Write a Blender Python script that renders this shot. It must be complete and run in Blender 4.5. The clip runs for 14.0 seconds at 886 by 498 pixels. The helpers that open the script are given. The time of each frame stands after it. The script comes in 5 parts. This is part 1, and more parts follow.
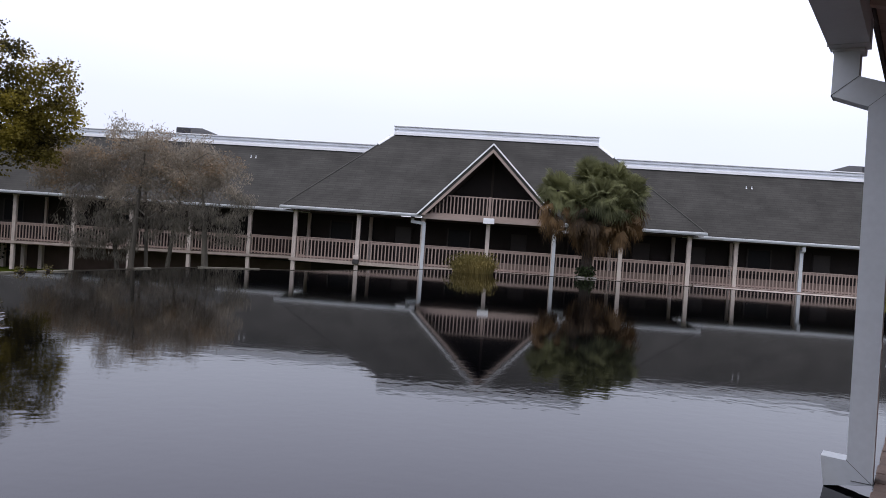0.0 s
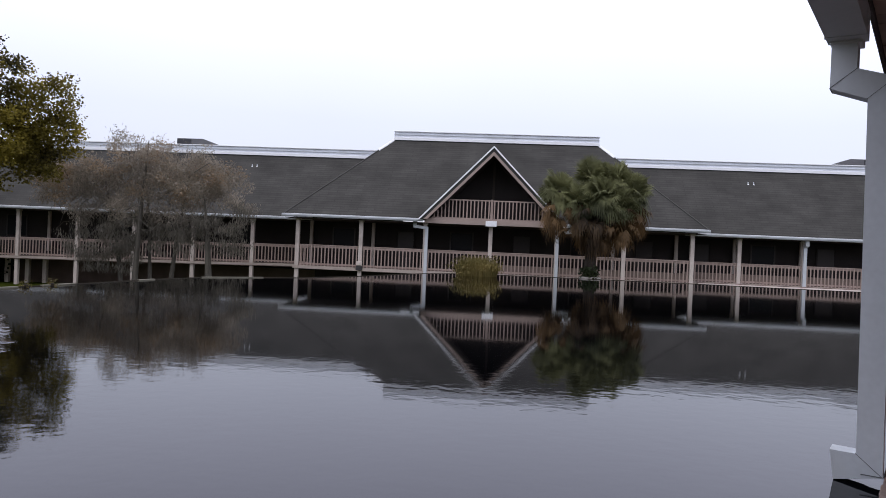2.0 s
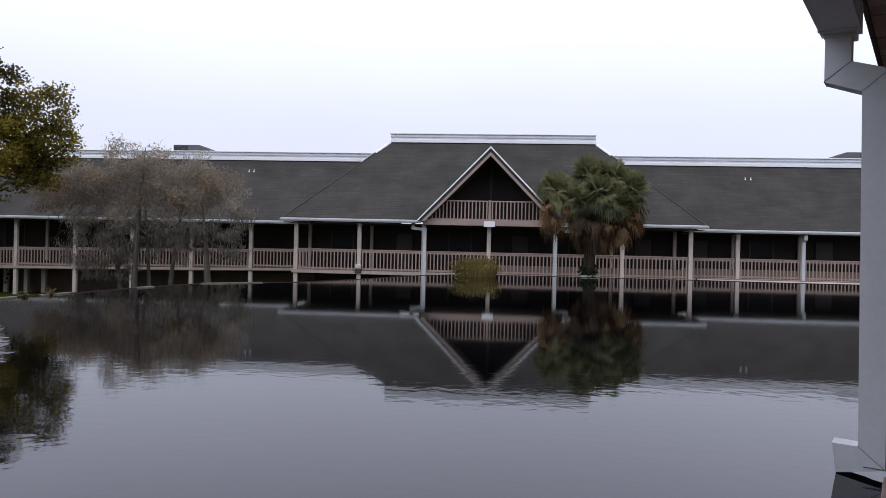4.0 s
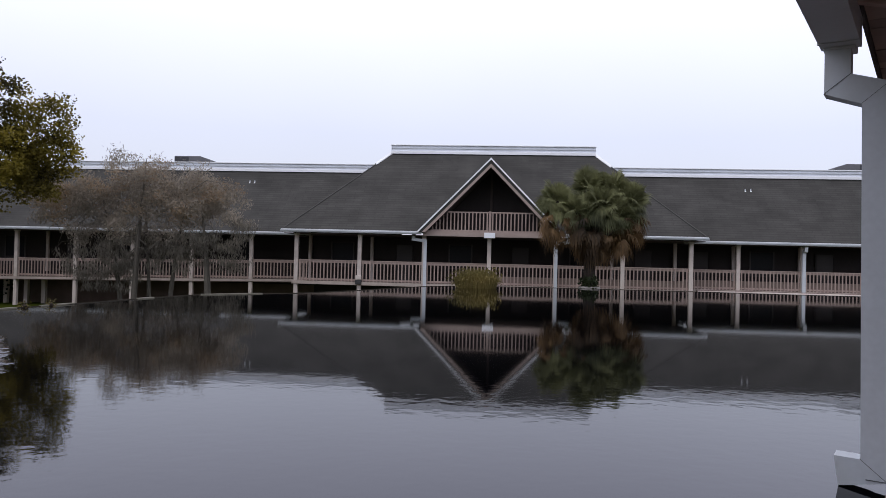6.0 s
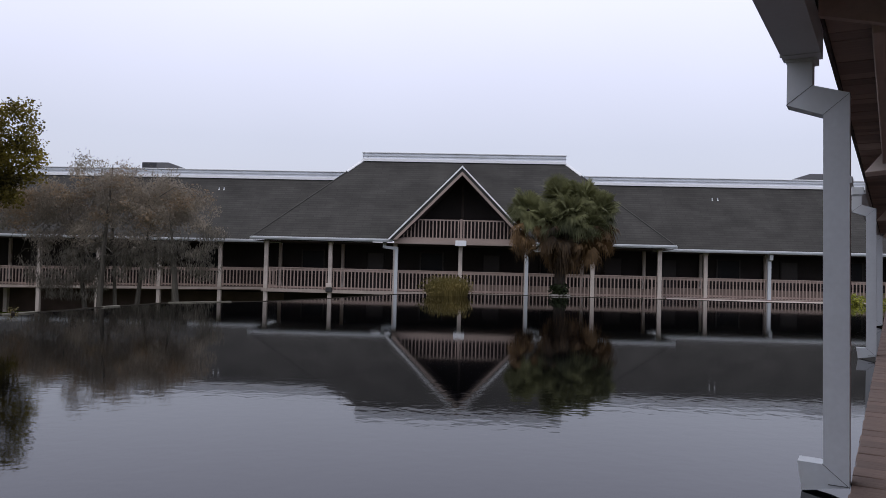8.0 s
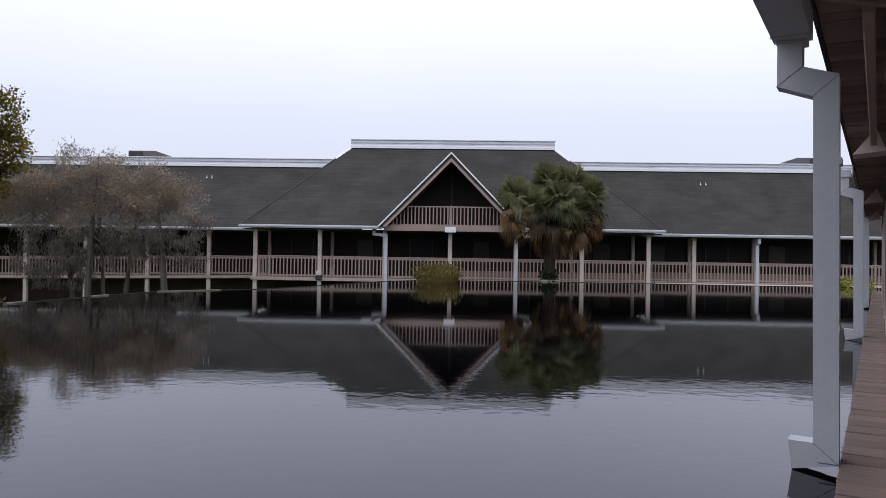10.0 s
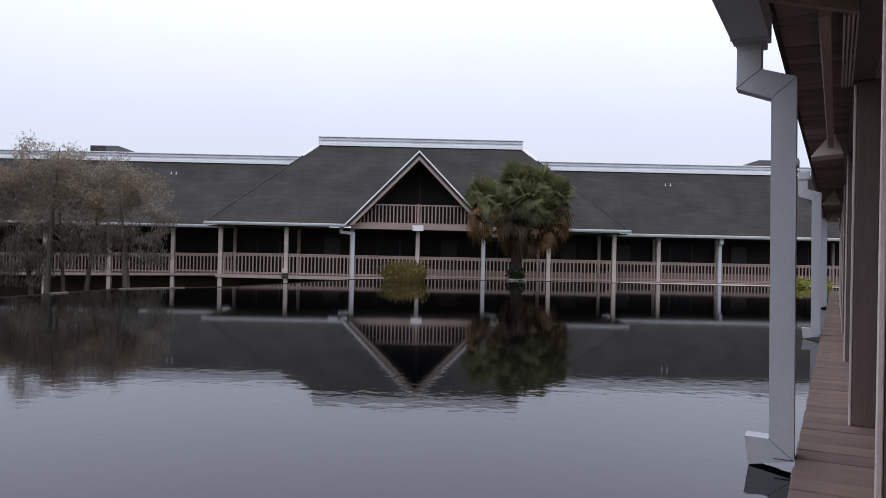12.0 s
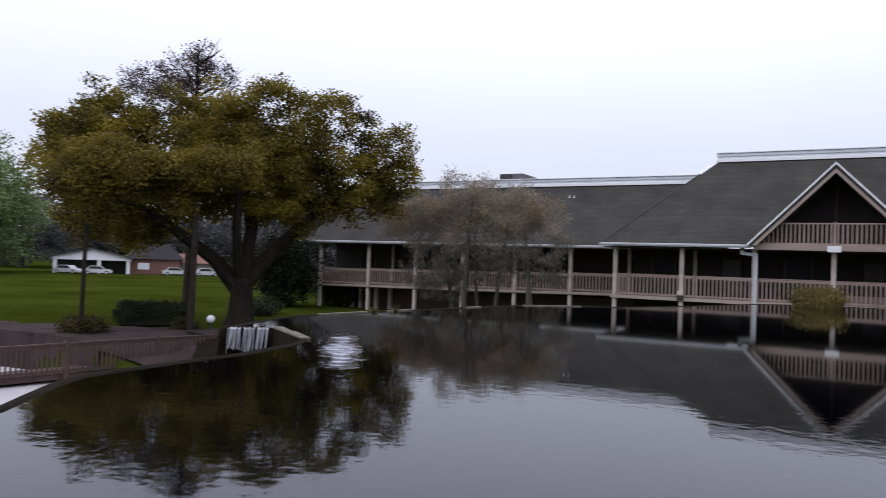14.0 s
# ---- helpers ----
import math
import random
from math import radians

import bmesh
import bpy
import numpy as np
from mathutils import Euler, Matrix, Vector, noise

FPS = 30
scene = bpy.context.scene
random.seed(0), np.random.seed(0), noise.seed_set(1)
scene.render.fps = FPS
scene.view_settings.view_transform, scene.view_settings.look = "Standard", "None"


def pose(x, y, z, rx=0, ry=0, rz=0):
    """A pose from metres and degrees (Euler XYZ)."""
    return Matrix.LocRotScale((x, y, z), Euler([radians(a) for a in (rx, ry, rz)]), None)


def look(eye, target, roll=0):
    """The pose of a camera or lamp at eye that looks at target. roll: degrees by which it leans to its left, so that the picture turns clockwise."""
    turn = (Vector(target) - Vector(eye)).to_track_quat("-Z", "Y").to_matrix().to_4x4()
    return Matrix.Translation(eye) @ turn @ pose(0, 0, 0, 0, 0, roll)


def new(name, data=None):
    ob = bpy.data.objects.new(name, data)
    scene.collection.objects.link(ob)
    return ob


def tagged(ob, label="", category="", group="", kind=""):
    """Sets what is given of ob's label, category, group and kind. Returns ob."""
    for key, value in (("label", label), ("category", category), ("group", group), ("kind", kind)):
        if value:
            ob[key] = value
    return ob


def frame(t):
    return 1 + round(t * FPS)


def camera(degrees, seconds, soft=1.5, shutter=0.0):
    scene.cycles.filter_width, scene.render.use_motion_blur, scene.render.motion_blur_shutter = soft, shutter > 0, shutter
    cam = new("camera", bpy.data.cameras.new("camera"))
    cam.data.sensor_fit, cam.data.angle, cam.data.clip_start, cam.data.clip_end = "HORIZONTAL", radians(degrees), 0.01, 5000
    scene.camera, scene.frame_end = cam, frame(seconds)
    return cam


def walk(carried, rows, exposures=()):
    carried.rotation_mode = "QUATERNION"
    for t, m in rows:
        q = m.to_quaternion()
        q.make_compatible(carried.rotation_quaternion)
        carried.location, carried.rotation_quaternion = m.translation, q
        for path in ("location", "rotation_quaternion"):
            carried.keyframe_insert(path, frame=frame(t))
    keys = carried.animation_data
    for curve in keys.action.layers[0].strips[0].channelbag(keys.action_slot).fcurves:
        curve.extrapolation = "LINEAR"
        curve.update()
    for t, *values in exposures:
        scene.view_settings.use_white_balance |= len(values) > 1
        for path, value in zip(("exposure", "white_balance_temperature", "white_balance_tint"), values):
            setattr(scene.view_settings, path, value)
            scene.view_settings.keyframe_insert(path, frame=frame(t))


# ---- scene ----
cam = camera(61.11, 14.0, soft=0.5, shutter=0.14)
PATH = [
    (0.0, pose(-0.031, -0.016, 1.293, 89.490, -3.966, 5.026)),
    (0.5, pose(-0.031, -0.016, 1.292, 89.459, -3.535, 4.754)),
    (1.0, pose(-0.025, -0.011, 1.293, 89.505, -3.208, 4.420)),
    (1.5, pose(-0.027, -0.014, 1.287, 89.173, -3.025, 4.633)),
    (2.0, pose(-0.027, -0.015, 1.288, 89.786, -2.486, 5.254)),
    (2.5, pose(-0.025, -0.018, 1.288, 90.026, -1.360, 4.979)),
    (3.0, pose(-0.023, -0.016, 1.289, 89.925, -1.013, 4.887)),
    (3.2, pose(-0.023, -0.015, 1.287, 89.811, -1.364, 5.141)),
    (5.3, pose(-0.020, -0.007, 1.288, 90.061, -1.027, 5.001)),
    (5.5, pose(-0.024, -0.009, 1.287, 89.952, -1.160, 4.748)),
    (6.0, pose(-0.025, -0.011, 1.288, 90.745, -1.385, 5.177)),
    (6.5, pose(-0.023, -0.010, 1.288, 91.208, -1.521, 4.576)),
    (7.0, pose(-0.024, -0.007, 1.291, 91.478, -1.321, 4.190)),
    (7.5, pose(-0.019, -0.006, 1.291, 91.549, -1.573, 3.752)),
    (8.0, pose(-0.014, -0.004, 1.289, 91.388, -1.419, 2.994)),
    (8.2, pose(-0.010, 0.001, 1.285, 91.429, -1.102, 2.554)),
    (10.3, pose(-0.030, -0.002, 1.274, 90.342, -0.838, 2.022)),
    (10.5, pose(-0.026, 0.002, 1.275, 90.826, -1.061, 1.456)),
    (11.0, pose(-0.024, 0.001, 1.277, 91.106, -1.255, 0.690)),
    (11.5, pose(-0.025, 0.003, 1.278, 90.995, -1.423, 0.621)),
    (12.0, pose(-0.003, 0.009, 1.267, 90.350, -1.242, -0.248)),
    (12.5, pose(0.000, 0.000, 1.270, 90.280, -0.100, 0.000)),
    (13.0, pose(-0.017, 0.003, 1.276, 90.614, -0.471, 2.117)),
    (13.1, pose(-0.020, 0.002, 1.275, 90.270, -0.614, 3.424)),
    (13.5, pose(-0.030, 0.003, 1.273, 90.447, -0.613, 15.445)),
    (13.8, pose(-0.038, 0.007, 1.272, 91.197, -1.771, 23.051)),
    (14.0, pose(-0.040, 0.009, 1.272, 91.090, -2.024, 29.148)),
]
EXPOSURES = [(0.0, -0.03), (3.0, -0.15), (5.5, -0.17), (7.0, -0.44), (8.0, -0.48), (10.5, -0.21), (11.5, -0.27), (12.0, -0.26), (12.5, -0.18), (13.5, -0.26), (14.0, -0.20)]
walk(cam, PATH, EXPOSURES)

# ---- sky and sun: a bright overcast day ----
world = bpy.data.worlds.new("overcast_sky")
scene.world = world
world.use_nodes = True
wn, wl = world.node_tree.nodes, world.node_tree.links
wn.clear()
w_out = wn.new("ShaderNodeOutputWorld")
sky = wn.new("ShaderNodeTexSky")
sky.sky_type = "NISHITA"
sky.sun_disc = False
sky.sun_elevation, sky.sun_rotation = radians(50), radians(200)
b_sky = wn.new("ShaderNodeBackground")
b_sky.inputs["Strength"].default_value = 0.02
wl.new(sky.outputs[0], b_sky.inputs["Color"])
tc = wn.new("ShaderNodeTexCoord")
sep = wn.new("ShaderNodeSeparateXYZ")
wl.new(tc.outputs["Generated"], sep.inputs[0])
cr = wn.new("ShaderNodeValToRGB")
cr.color_ramp.elements[0].position, cr.color_ramp.elements[0].color = 0.0, (0.444, 0.450, 0.512, 1)
cr.color_ramp.elements[1].position, cr.color_ramp.elements[1].color = 1.0, (0.862, 0.862, 0.950, 1)
e = cr.color_ramp.elements.new(0.16)
e.color = (0.535, 0.553, 0.668, 1)
e = cr.color_ramp.elements.new(0.35)
e.color = (0.79, 0.80, 1.0, 1)
wl.new(sep.outputs["Z"], cr.inputs[0])
w_noise = wn.new("ShaderNodeTexNoise")
w_noise.inputs["Scale"].default_value = 2.2
w_noise.inputs["Detail"].default_value = 3
wl.new(tc.outputs["Generated"], w_noise.inputs["Vector"])
w_mr = wn.new("ShaderNodeMapRange")
w_mr.inputs["To Min"].default_value, w_mr.inputs["To Max"].default_value = 0.94, 1.06
wl.new(w_noise.outputs[0], w_mr.inputs[0])
w_mul = wn.new("ShaderNodeVectorMath")
w_mul.operation = "MULTIPLY"
wl.new(cr.outputs[0], w_mul.inputs[0])
wl.new(w_mr.outputs[0], w_mul.inputs[1])
b_cloud = wn.new("ShaderNodeBackground")
b_cloud.inputs["Strength"].default_value = 1.6
wl.new(w_mul.outputs[0], b_cloud.inputs["Color"])
w_add = wn.new("ShaderNodeAddShader")
wl.new(b_sky.outputs[0], w_add.inputs[0])
wl.new(b_cloud.outputs[0], w_add.inputs[1])
wl.new(w_add.outputs[0], w_out.inputs[0])
sun = new("sun", bpy.data.lights.new("sun", "SUN"))
sun.data.energy, sun.data.angle, sun.data.color = 0.5, radians(25), (1.0, 0.97, 0.92)
sun.matrix_world = look((0, 0, 60), (14, 30, 0))


# ---- materials ----
def mat(name, col, rough=0.7, var=0.25, s1=3.0, s2=40.0, bump=0.15, metal=0.0, stretch=(1, 1, 1), stain=None, rnd=0.0, spec=0.5):
    """Procedural surface: colour varied at two scales, fine relief, optional stains and per-object variation."""
    m = bpy.data.materials.new(name)
    m.use_nodes = True
    n, l = m.node_tree.nodes, m.node_tree.links
    b = n["Principled BSDF"]
    b.inputs["Roughness"].default_value, b.inputs["Metallic"].default_value = rough, metal
    b.inputs["Specular IOR Level"].default_value = spec
    c = n.new("ShaderNodeTexCoord")
    mp = n.new("ShaderNodeMapping")
    mp.inputs["Scale"].default_value = stretch
    l.new(c.outputs["Object"], mp.inputs[0])
    na, nb = n.new("ShaderNodeTexNoise"), n.new("ShaderNodeTexNoise")
    na.inputs["Scale"].default_value, nb.inputs["Scale"].default_value = s1, s2
    na.inputs["Detail"].default_value = nb.inputs["Detail"].default_value = 5
    l.new(mp.outputs[0], na.inputs["Vector"])
    l.new(mp.outputs[0], nb.inputs["Vector"])
    add = n.new("ShaderNodeMath")
    add.operation = "MULTIPLY_ADD"
    l.new(na.outputs[0], add.inputs[0])
    add.inputs[1].default_value = 0.6
    mb = n.new("ShaderNodeMath")
    mb.operation = "MULTIPLY"
    l.new(nb.outputs[0], mb.inputs[0])
    mb.inputs[1].default_value = 0.4
    l.new(mb.outputs[0], add.inputs[2])
    last = add.outputs[0]
    if rnd:
        oi = n.new("ShaderNodeObjectInfo")
        ad = n.new("ShaderNodeMath")
        ad.operation = "MULTIPLY_ADD"
        l.new(oi.outputs["Random"], ad.inputs[0])
        ad.inputs[1].default_value = rnd
        l.new(last, ad.inputs[2])
        sb = n.new("ShaderNodeMath")
        sb.operation = "SUBTRACT"
        l.new(ad.outputs[0], sb.inputs[0])
        sb.inputs[1].default_value = rnd / 2
        last = sb.outputs[0]
    r = n.new("ShaderNodeValToRGB")
    lo = [max(0, v * (1 - var)) for v in col]
    hi = [min(1, v * (1 + var)) for v in col]
    r.color_ramp.elements[0].position, r.color_ramp.elements[0].color = 0.3, (*lo, 1)
    r.color_ramp.elements[1].position, r.color_ramp.elements[1].color = 0.7, (*hi, 1)
    l.new(last, r.inputs[0])
    colour = r.outputs[0]
    if stain:
        ns = n.new("ShaderNodeTexNoise")
        ns.inputs["Scale"].default_value, ns.inputs["Detail"].default_value = 0.9, 6
        l.new(c.outputs["Object"], ns.inputs["Vector"])
        rs = n.new("ShaderNodeValToRGB")
        rs.color_ramp.elements[0].position, rs.color_ramp.elements[1].position = 0.5, 0.72
        l.new(ns.outputs[0], rs.inputs[0])
        mx = n.new("ShaderNodeMix")
        mx.data_type = "RGBA"
        l.new(rs.outputs[0], mx.inputs["Factor"])
        l.new(colour, mx.inputs["A"])
        mx.inputs["B"].default_value = (*stain, 1)
        colour = mx.outputs["Result"]
    l.new(colour, b.inputs["Base Color"])
    if bump:
        bp = n.new("ShaderNodeBump")
        bp.inputs["Strength"].default_value, bp.inputs["Distance"].default_value = bump, 0.02
        l.new(nb.outputs[0], bp.inputs["Height"])
        l.new(bp.outputs[0], b.inputs["Normal"])
    return m


def leaf_mat(name, a, b2, trans=0.25):
    """Foliage: colour differs from leaf to leaf, a little light comes through."""
    m = bpy.data.materials.new(name)
    m.use_nodes = True
    n, l = m.node_tree.nodes, m.node_tree.links
    b = n["Principled BSDF"]
    b.inputs["Roughness"].default_value = 0.6
    b.inputs["Specular IOR Level"].default_value = 0.25
    g = n.new("ShaderNodeNewGeometry")
    c = n.new("ShaderNodeTexCoord")
    nz = n.new("ShaderNodeTexNoise")
    nz.inputs["Scale"].default_value = 0.45
    l.new(c.outputs["Object"], nz.inputs["Vector"])
    ad = n.new("ShaderNodeMath")
    ad.operation = "MULTIPLY_ADD"
    l.new(g.outputs["Random Per Island"], ad.inputs[0])
    ad.inputs[1].default_value = 0.28
    sc = n.new("ShaderNodeMath")
    sc.operation = "MULTIPLY_ADD"
    l.new(nz.outputs[0], sc.inputs[0])
    sc.inputs[1].default_value, sc.inputs[2].default_value = 2.3, -0.8
    l.new(sc.outputs[0], ad.inputs[2])
    r = n.new("ShaderNodeValToRGB")
    r.color_ramp.elements[0].color, r.color_ramp.elements[1].color = (*a, 1), (*b2, 1)
    l.new(ad.outputs[0], r.inputs[0])
    l.new(r.outputs[0], b.inputs["Base Color"])
    t = n.new("ShaderNodeBsdfTranslucent")
    l.new(r.outputs[0], t.inputs["Color"])
    mx = n.new("ShaderNodeMixShader")
    mx.inputs[0].default_value = trans
    l.new(b.outputs[0], mx.inputs[1])
    l.new(t.outputs[0], mx.inputs[2])
    l.new(mx.outputs[0], n["Material Output"].inputs[0])
    return m


def shingle_mat(name, col, axis="X"):
    """Weathered asphalt shingles: courses and tabs, streaks down the slope."""
    m = mat(name, col, rough=0.9, var=0.35, s1=0.7, s2=25, bump=0.2, spec=0.2)
    n, l = m.node_tree.nodes, m.node_tree.links
    b = n["Principled BSDF"]
    old = b.inputs["Base Color"].links[0].from_socket
    c = n.new("ShaderNodeTexCoord")
    s = n.new("ShaderNodeSeparateXYZ")
    l.new(c.outputs["Object"], s.inputs[0])
    k = n.new("ShaderNodeCombineXYZ")
    l.new(s.outputs[axis], k.inputs[0])
    l.new(s.outputs["Z"], k.inputs[1])
    br = n.new("ShaderNodeTexBrick")
    br.inputs["Scale"].default_value = 1.0
    br.inputs["Brick Width"].default_value, br.inputs["Row Height"].default_value = 0.9, 0.13
    br.inputs["Mortar Size"].default_value = 0.012
    br.inputs["Color1"].default_value, br.inputs["Color2"].default_value = (1.08, 1.08, 1.08, 1), (0.9, 0.9, 0.9, 1)
    br.inputs["Mortar"].default_value = (0.72, 0.72, 0.72, 1)
    l.new(k.outputs[0], br.inputs["Vector"])
    mx = n.new("ShaderNodeVectorMath")
    mx.operation = "MULTIPLY"
    l.new(old, mx.inputs[0])
    l.new(br.outputs["Color"], mx.inputs[1])
    l.new(mx.outputs[0], b.inputs["Base Color"])
    return m


M_ROOF = shingle_mat("roof_shingles", (0.053, 0.051, 0.047))
M_HIP = mat("hip_shingles", (0.057, 0.055, 0.051), 0.9, 0.3, 2, 25, 0.2, spec=0.2)
M_WHITE = mat("white_metal", (0.88, 0.89, 0.90), 0.45, 0.06, 2, 30, 0.05)
M_PARA = mat("parapet_metal", (0.76, 0.79, 0.84), 0.5, 0.1, 0.6, 20, 0.05, stain=(0.60, 0.62, 0.65))
M_PANE = mat("dark_glass", (0.012, 0.012, 0.014), 0.4, 0.2, 1, 8, 0, spec=0.15)
M_SOFFIT = mat("brown_soffit", (0.33, 0.25, 0.21), 0.85, 0.3, 2, 20, 0.2, stretch=(1, 0.2, 1), rnd=0.3)
M_NBEAM = mat("brown_beam", (0.46, 0.36, 0.31), 0.8, 0.2, 2, 25, 0.2, stretch=(0.2, 1, 1))
M_GUT = mat("gutter_paint", (0.56, 0.59, 0.615), 0.4, 0.08, 2, 30, 0.04, stain=(0.48, 0.49, 0.48))
M_POST = mat("post_paint", (0.62, 0.54, 0.48), 0.7, 0.16, 2, 30, 0.2, stretch=(1, 1, 0.2), stain=(0.33, 0.28, 0.24))
M_RAIL = mat("rail_paint", (0.36, 0.273, 0.232), 0.75, 0.2, 2, 30, 0.2, stain=(0.27, 0.2, 0.17), rnd=0.25)
M_MULCH = mat("bark_mulch", (0.058, 0.043, 0.042), 0.95, 0.5, 1.0, 14, 0.6, spec=0.05)
M_BEAM = mat("beam_paint", (0.35, 0.272, 0.232), 0.7, 0.18, 2, 30, 0.2, stretch=(0.3, 1, 1))
# siding, doors and window frames: gallery shade is mixed into these browns
M_WALL = mat("shade_dark_siding", (0.023, 0.017, 0.0155), 0.8, 0.3, 1.5, 25, 0.2, stretch=(1, 1, 0.3))
M_DARKDOOR = mat("shade_dark_door_paint", (0.032, 0.023, 0.020), 0.5, 0.2, 2, 20, 0.1)
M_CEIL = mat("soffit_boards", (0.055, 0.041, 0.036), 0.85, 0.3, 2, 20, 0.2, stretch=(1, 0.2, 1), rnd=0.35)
M_DECK = mat("deck_boards", (0.268, 0.186, 0.148), 0.8, 0.4, 4, 50, 0.45, stretch=(1, 0.12, 1), stain=(0.15, 0.115, 0.10), rnd=0.2)
M_WPOST = mat("walkway_post_paint", (0.165, 0.122, 0.108), 0.75, 0.2, 2, 30, 0.25, stretch=(1, 1, 0.2))
M_FENCE = mat("dark_fence_wood", (0.078, 0.048, 0.042), 0.85, 0.3, 2, 25, 0.3, rnd=0.3)
M_EDGE = mat("deck_edge_board", (0.42, 0.35, 0.30), 0.75, 0.2, 2, 30, 0.2)
M_SLAT = mat("pale_slat_paint", (0.74, 0.64, 0.58), 0.75, 0.2, 2, 30, 0.2, stretch=(0.2, 1, 1))
M_SEAM = mat("seam_sealant", (0.10, 0.105, 0.11), 0.7, 0.2, 5, 40, 0.1)
M_PANEL = mat("low_panel_stain", (0.19, 0.142, 0.122), 0.8, 0.25, 1.5, 25, 0.2, stretch=(1, 1, 0.3))
# wet soil, its colour darkened further for the oak's shade
M_SOIL = mat("shade_dark_wet_soil", (0.017, 0.014, 0.010), 0.9, 0.4, 1.2, 15, 0.5, spec=0.03)
M_STONE = mat("coping_stone", (0.30, 0.28, 0.25), 0.85, 0.3, 2, 25, 0.4)
M_EDGING = mat("weathered_edging", (0.15, 0.14, 0.105), 0.9, 0.4, 3, 25, 0.4)
M_BARK = mat("bark", (0.027, 0.022, 0.017), 0.95, 0.45, 3, 18, 0.9, stretch=(1, 1, 0.3), spec=0.08)
M_PALMBARK = mat("palm_bark", (0.040, 0.033, 0.027), 0.95, 0.45, 4, 20, 0.9, spec=0.08)
M_MOSSBARK = mat("grey_bark", (0.085, 0.076, 0.060), 0.95, 0.35, 3, 18, 0.6, stretch=(1, 1, 0.3))
M_OAK = leaf_mat("oak_leaves", (0.028, 0.024, 0.008), (0.33, 0.262, 0.036), 0.40)
M_OAKB = leaf_mat("brown_green_leaves", (0.026, 0.023, 0.008), (0.28, 0.215, 0.032), 0.38)
M_HEDGE = leaf_mat("hedge_leaves", (0.012, 0.020, 0.008), (0.04, 0.055, 0.018))
M_DARKLEAF = leaf_mat("dark_leaves", (0.008, 0.012, 0.007), (0.025, 0.03, 0.015))
# far leaves: the haze of distance is part of these two colours
M_MISTLEAF = leaf_mat("haze_tinted_leaves", (0.10, 0.145, 0.052), (0.23, 0.31, 0.12))
M_MIST2 = leaf_mat("haze_grey_leaves", (0.06, 0.063, 0.065), (0.14, 0.14, 0.14))
M_MOSS = leaf_mat("hanging_moss", (0.12, 0.11, 0.09), (0.30, 0.27, 0.215), 0.4)
M_MOSSB = leaf_mat("brown_twiggery", (0.17, 0.15, 0.122), (0.46, 0.395, 0.31), 0.4)
M_RUST = leaf_mat("withered_cypress_leaves", (0.16, 0.115, 0.075), (0.42, 0.31, 0.20), 0.4)
M_BROWNLEAF = leaf_mat("brown_shrub_leaves", (0.022, 0.020, 0.008), (0.085, 0.068, 0.020))
M_PALM = leaf_mat("palm_fronds", (0.040, 0.047, 0.020), (0.25, 0.255, 0.115))
M_DEADPALM = leaf_mat("dead_fronds", (0.020, 0.014, 0.008), (0.20, 0.12, 0.05))
M_REED = leaf_mat("reed_blades", (0.060, 0.057, 0.017), (0.27, 0.21, 0.068))
M_YEL = leaf_mat("yellow_leaves", (0.10, 0.13, 0.02), (0.38, 0.38, 0.06))
M_PALE = mat("pale_concrete", (0.50, 0.48, 0.51), 0.7, 0.12, 0.8, 15, 0.15)
M_PURPLE = leaf_mat("bare_twigs", (0.06, 0.044, 0.044), (0.16, 0.115, 0.105), 0.15)
M_BRICK = mat("red_brick", (0.20, 0.10, 0.08), 0.9, 0.3, 2, 30, 0.2)
M_FARROOF = mat("far_roof", (0.09, 0.085, 0.09), 0.9, 0.2, 1, 10, 0.1)
M_CARPAINT = mat("car_paint", (0.65, 0.66, 0.68), 0.3, 0.04, 1, 10, 0)
M_CARDARK = mat("car_dark", (0.03, 0.03, 0.035), 0.3, 0.1, 1, 10, 0)
M_RUBBER = mat("tyre_rubber", (0.02, 0.02, 0.02), 0.8, 0.2, 5, 30, 0.1)
M_AC = mat("vent_metal", (0.12, 0.12, 0.125), 0.6, 0.2, 2, 20, 0.1)
M_BLACK = mat("dark_bracket", (0.03, 0.028, 0.028), 0.6, 0.2, 3, 30, 0.1)

# grass
M_GRASS = mat("lawn_grass", (0.037, 0.047, 0.007), 1.0, 0.5, 0.15, 6, 0.5, spec=0.0)

# water: dark, still, finely rippled
WZ = 0.18
M_WATER = bpy.data.materials.new("pond_water")
M_WATER.use_nodes = True
n, l = M_WATER.node_tree.nodes, M_WATER.node_tree.links
b = n["Principled BSDF"]
b.inputs["Base Color"].default_value = (0.0010, 0.0011, 0.0016, 1)
b.inputs["Specular Tint"].default_value = (0.88, 0.872, 1.0, 1)
b.inputs["Roughness"].default_value = 0.04
b.inputs["IOR"].default_value = 1.333
c = n.new("ShaderNodeTexCoord")
mp = n.new("ShaderNodeMapping")
mp.inputs["Scale"].default_value = (3.4, 3.6, 1)
l.new(c.outputs["Object"], mp.inputs[0])
nz = n.new("ShaderNodeTexNoise")
nz.inputs["Scale"].default_value, nz.inputs["Detail"].default_value = 2.0, 2
l.new(mp.outputs[0], nz.inputs["Vector"])
nz2 = n.new("ShaderNodeTexNoise")
nz2.inputs["Scale"].default_value, nz2.inputs["Detail"].default_value = 0.12, 1
l.new(c.outputs["Object"], nz2.inputs["Vector"])
hm = n.new("ShaderNodeMath")
hm.operation = "MULTIPLY"
l.new(nz.outputs[0], hm.inputs[0])
l.new(nz2.outputs[0], hm.inputs[1])
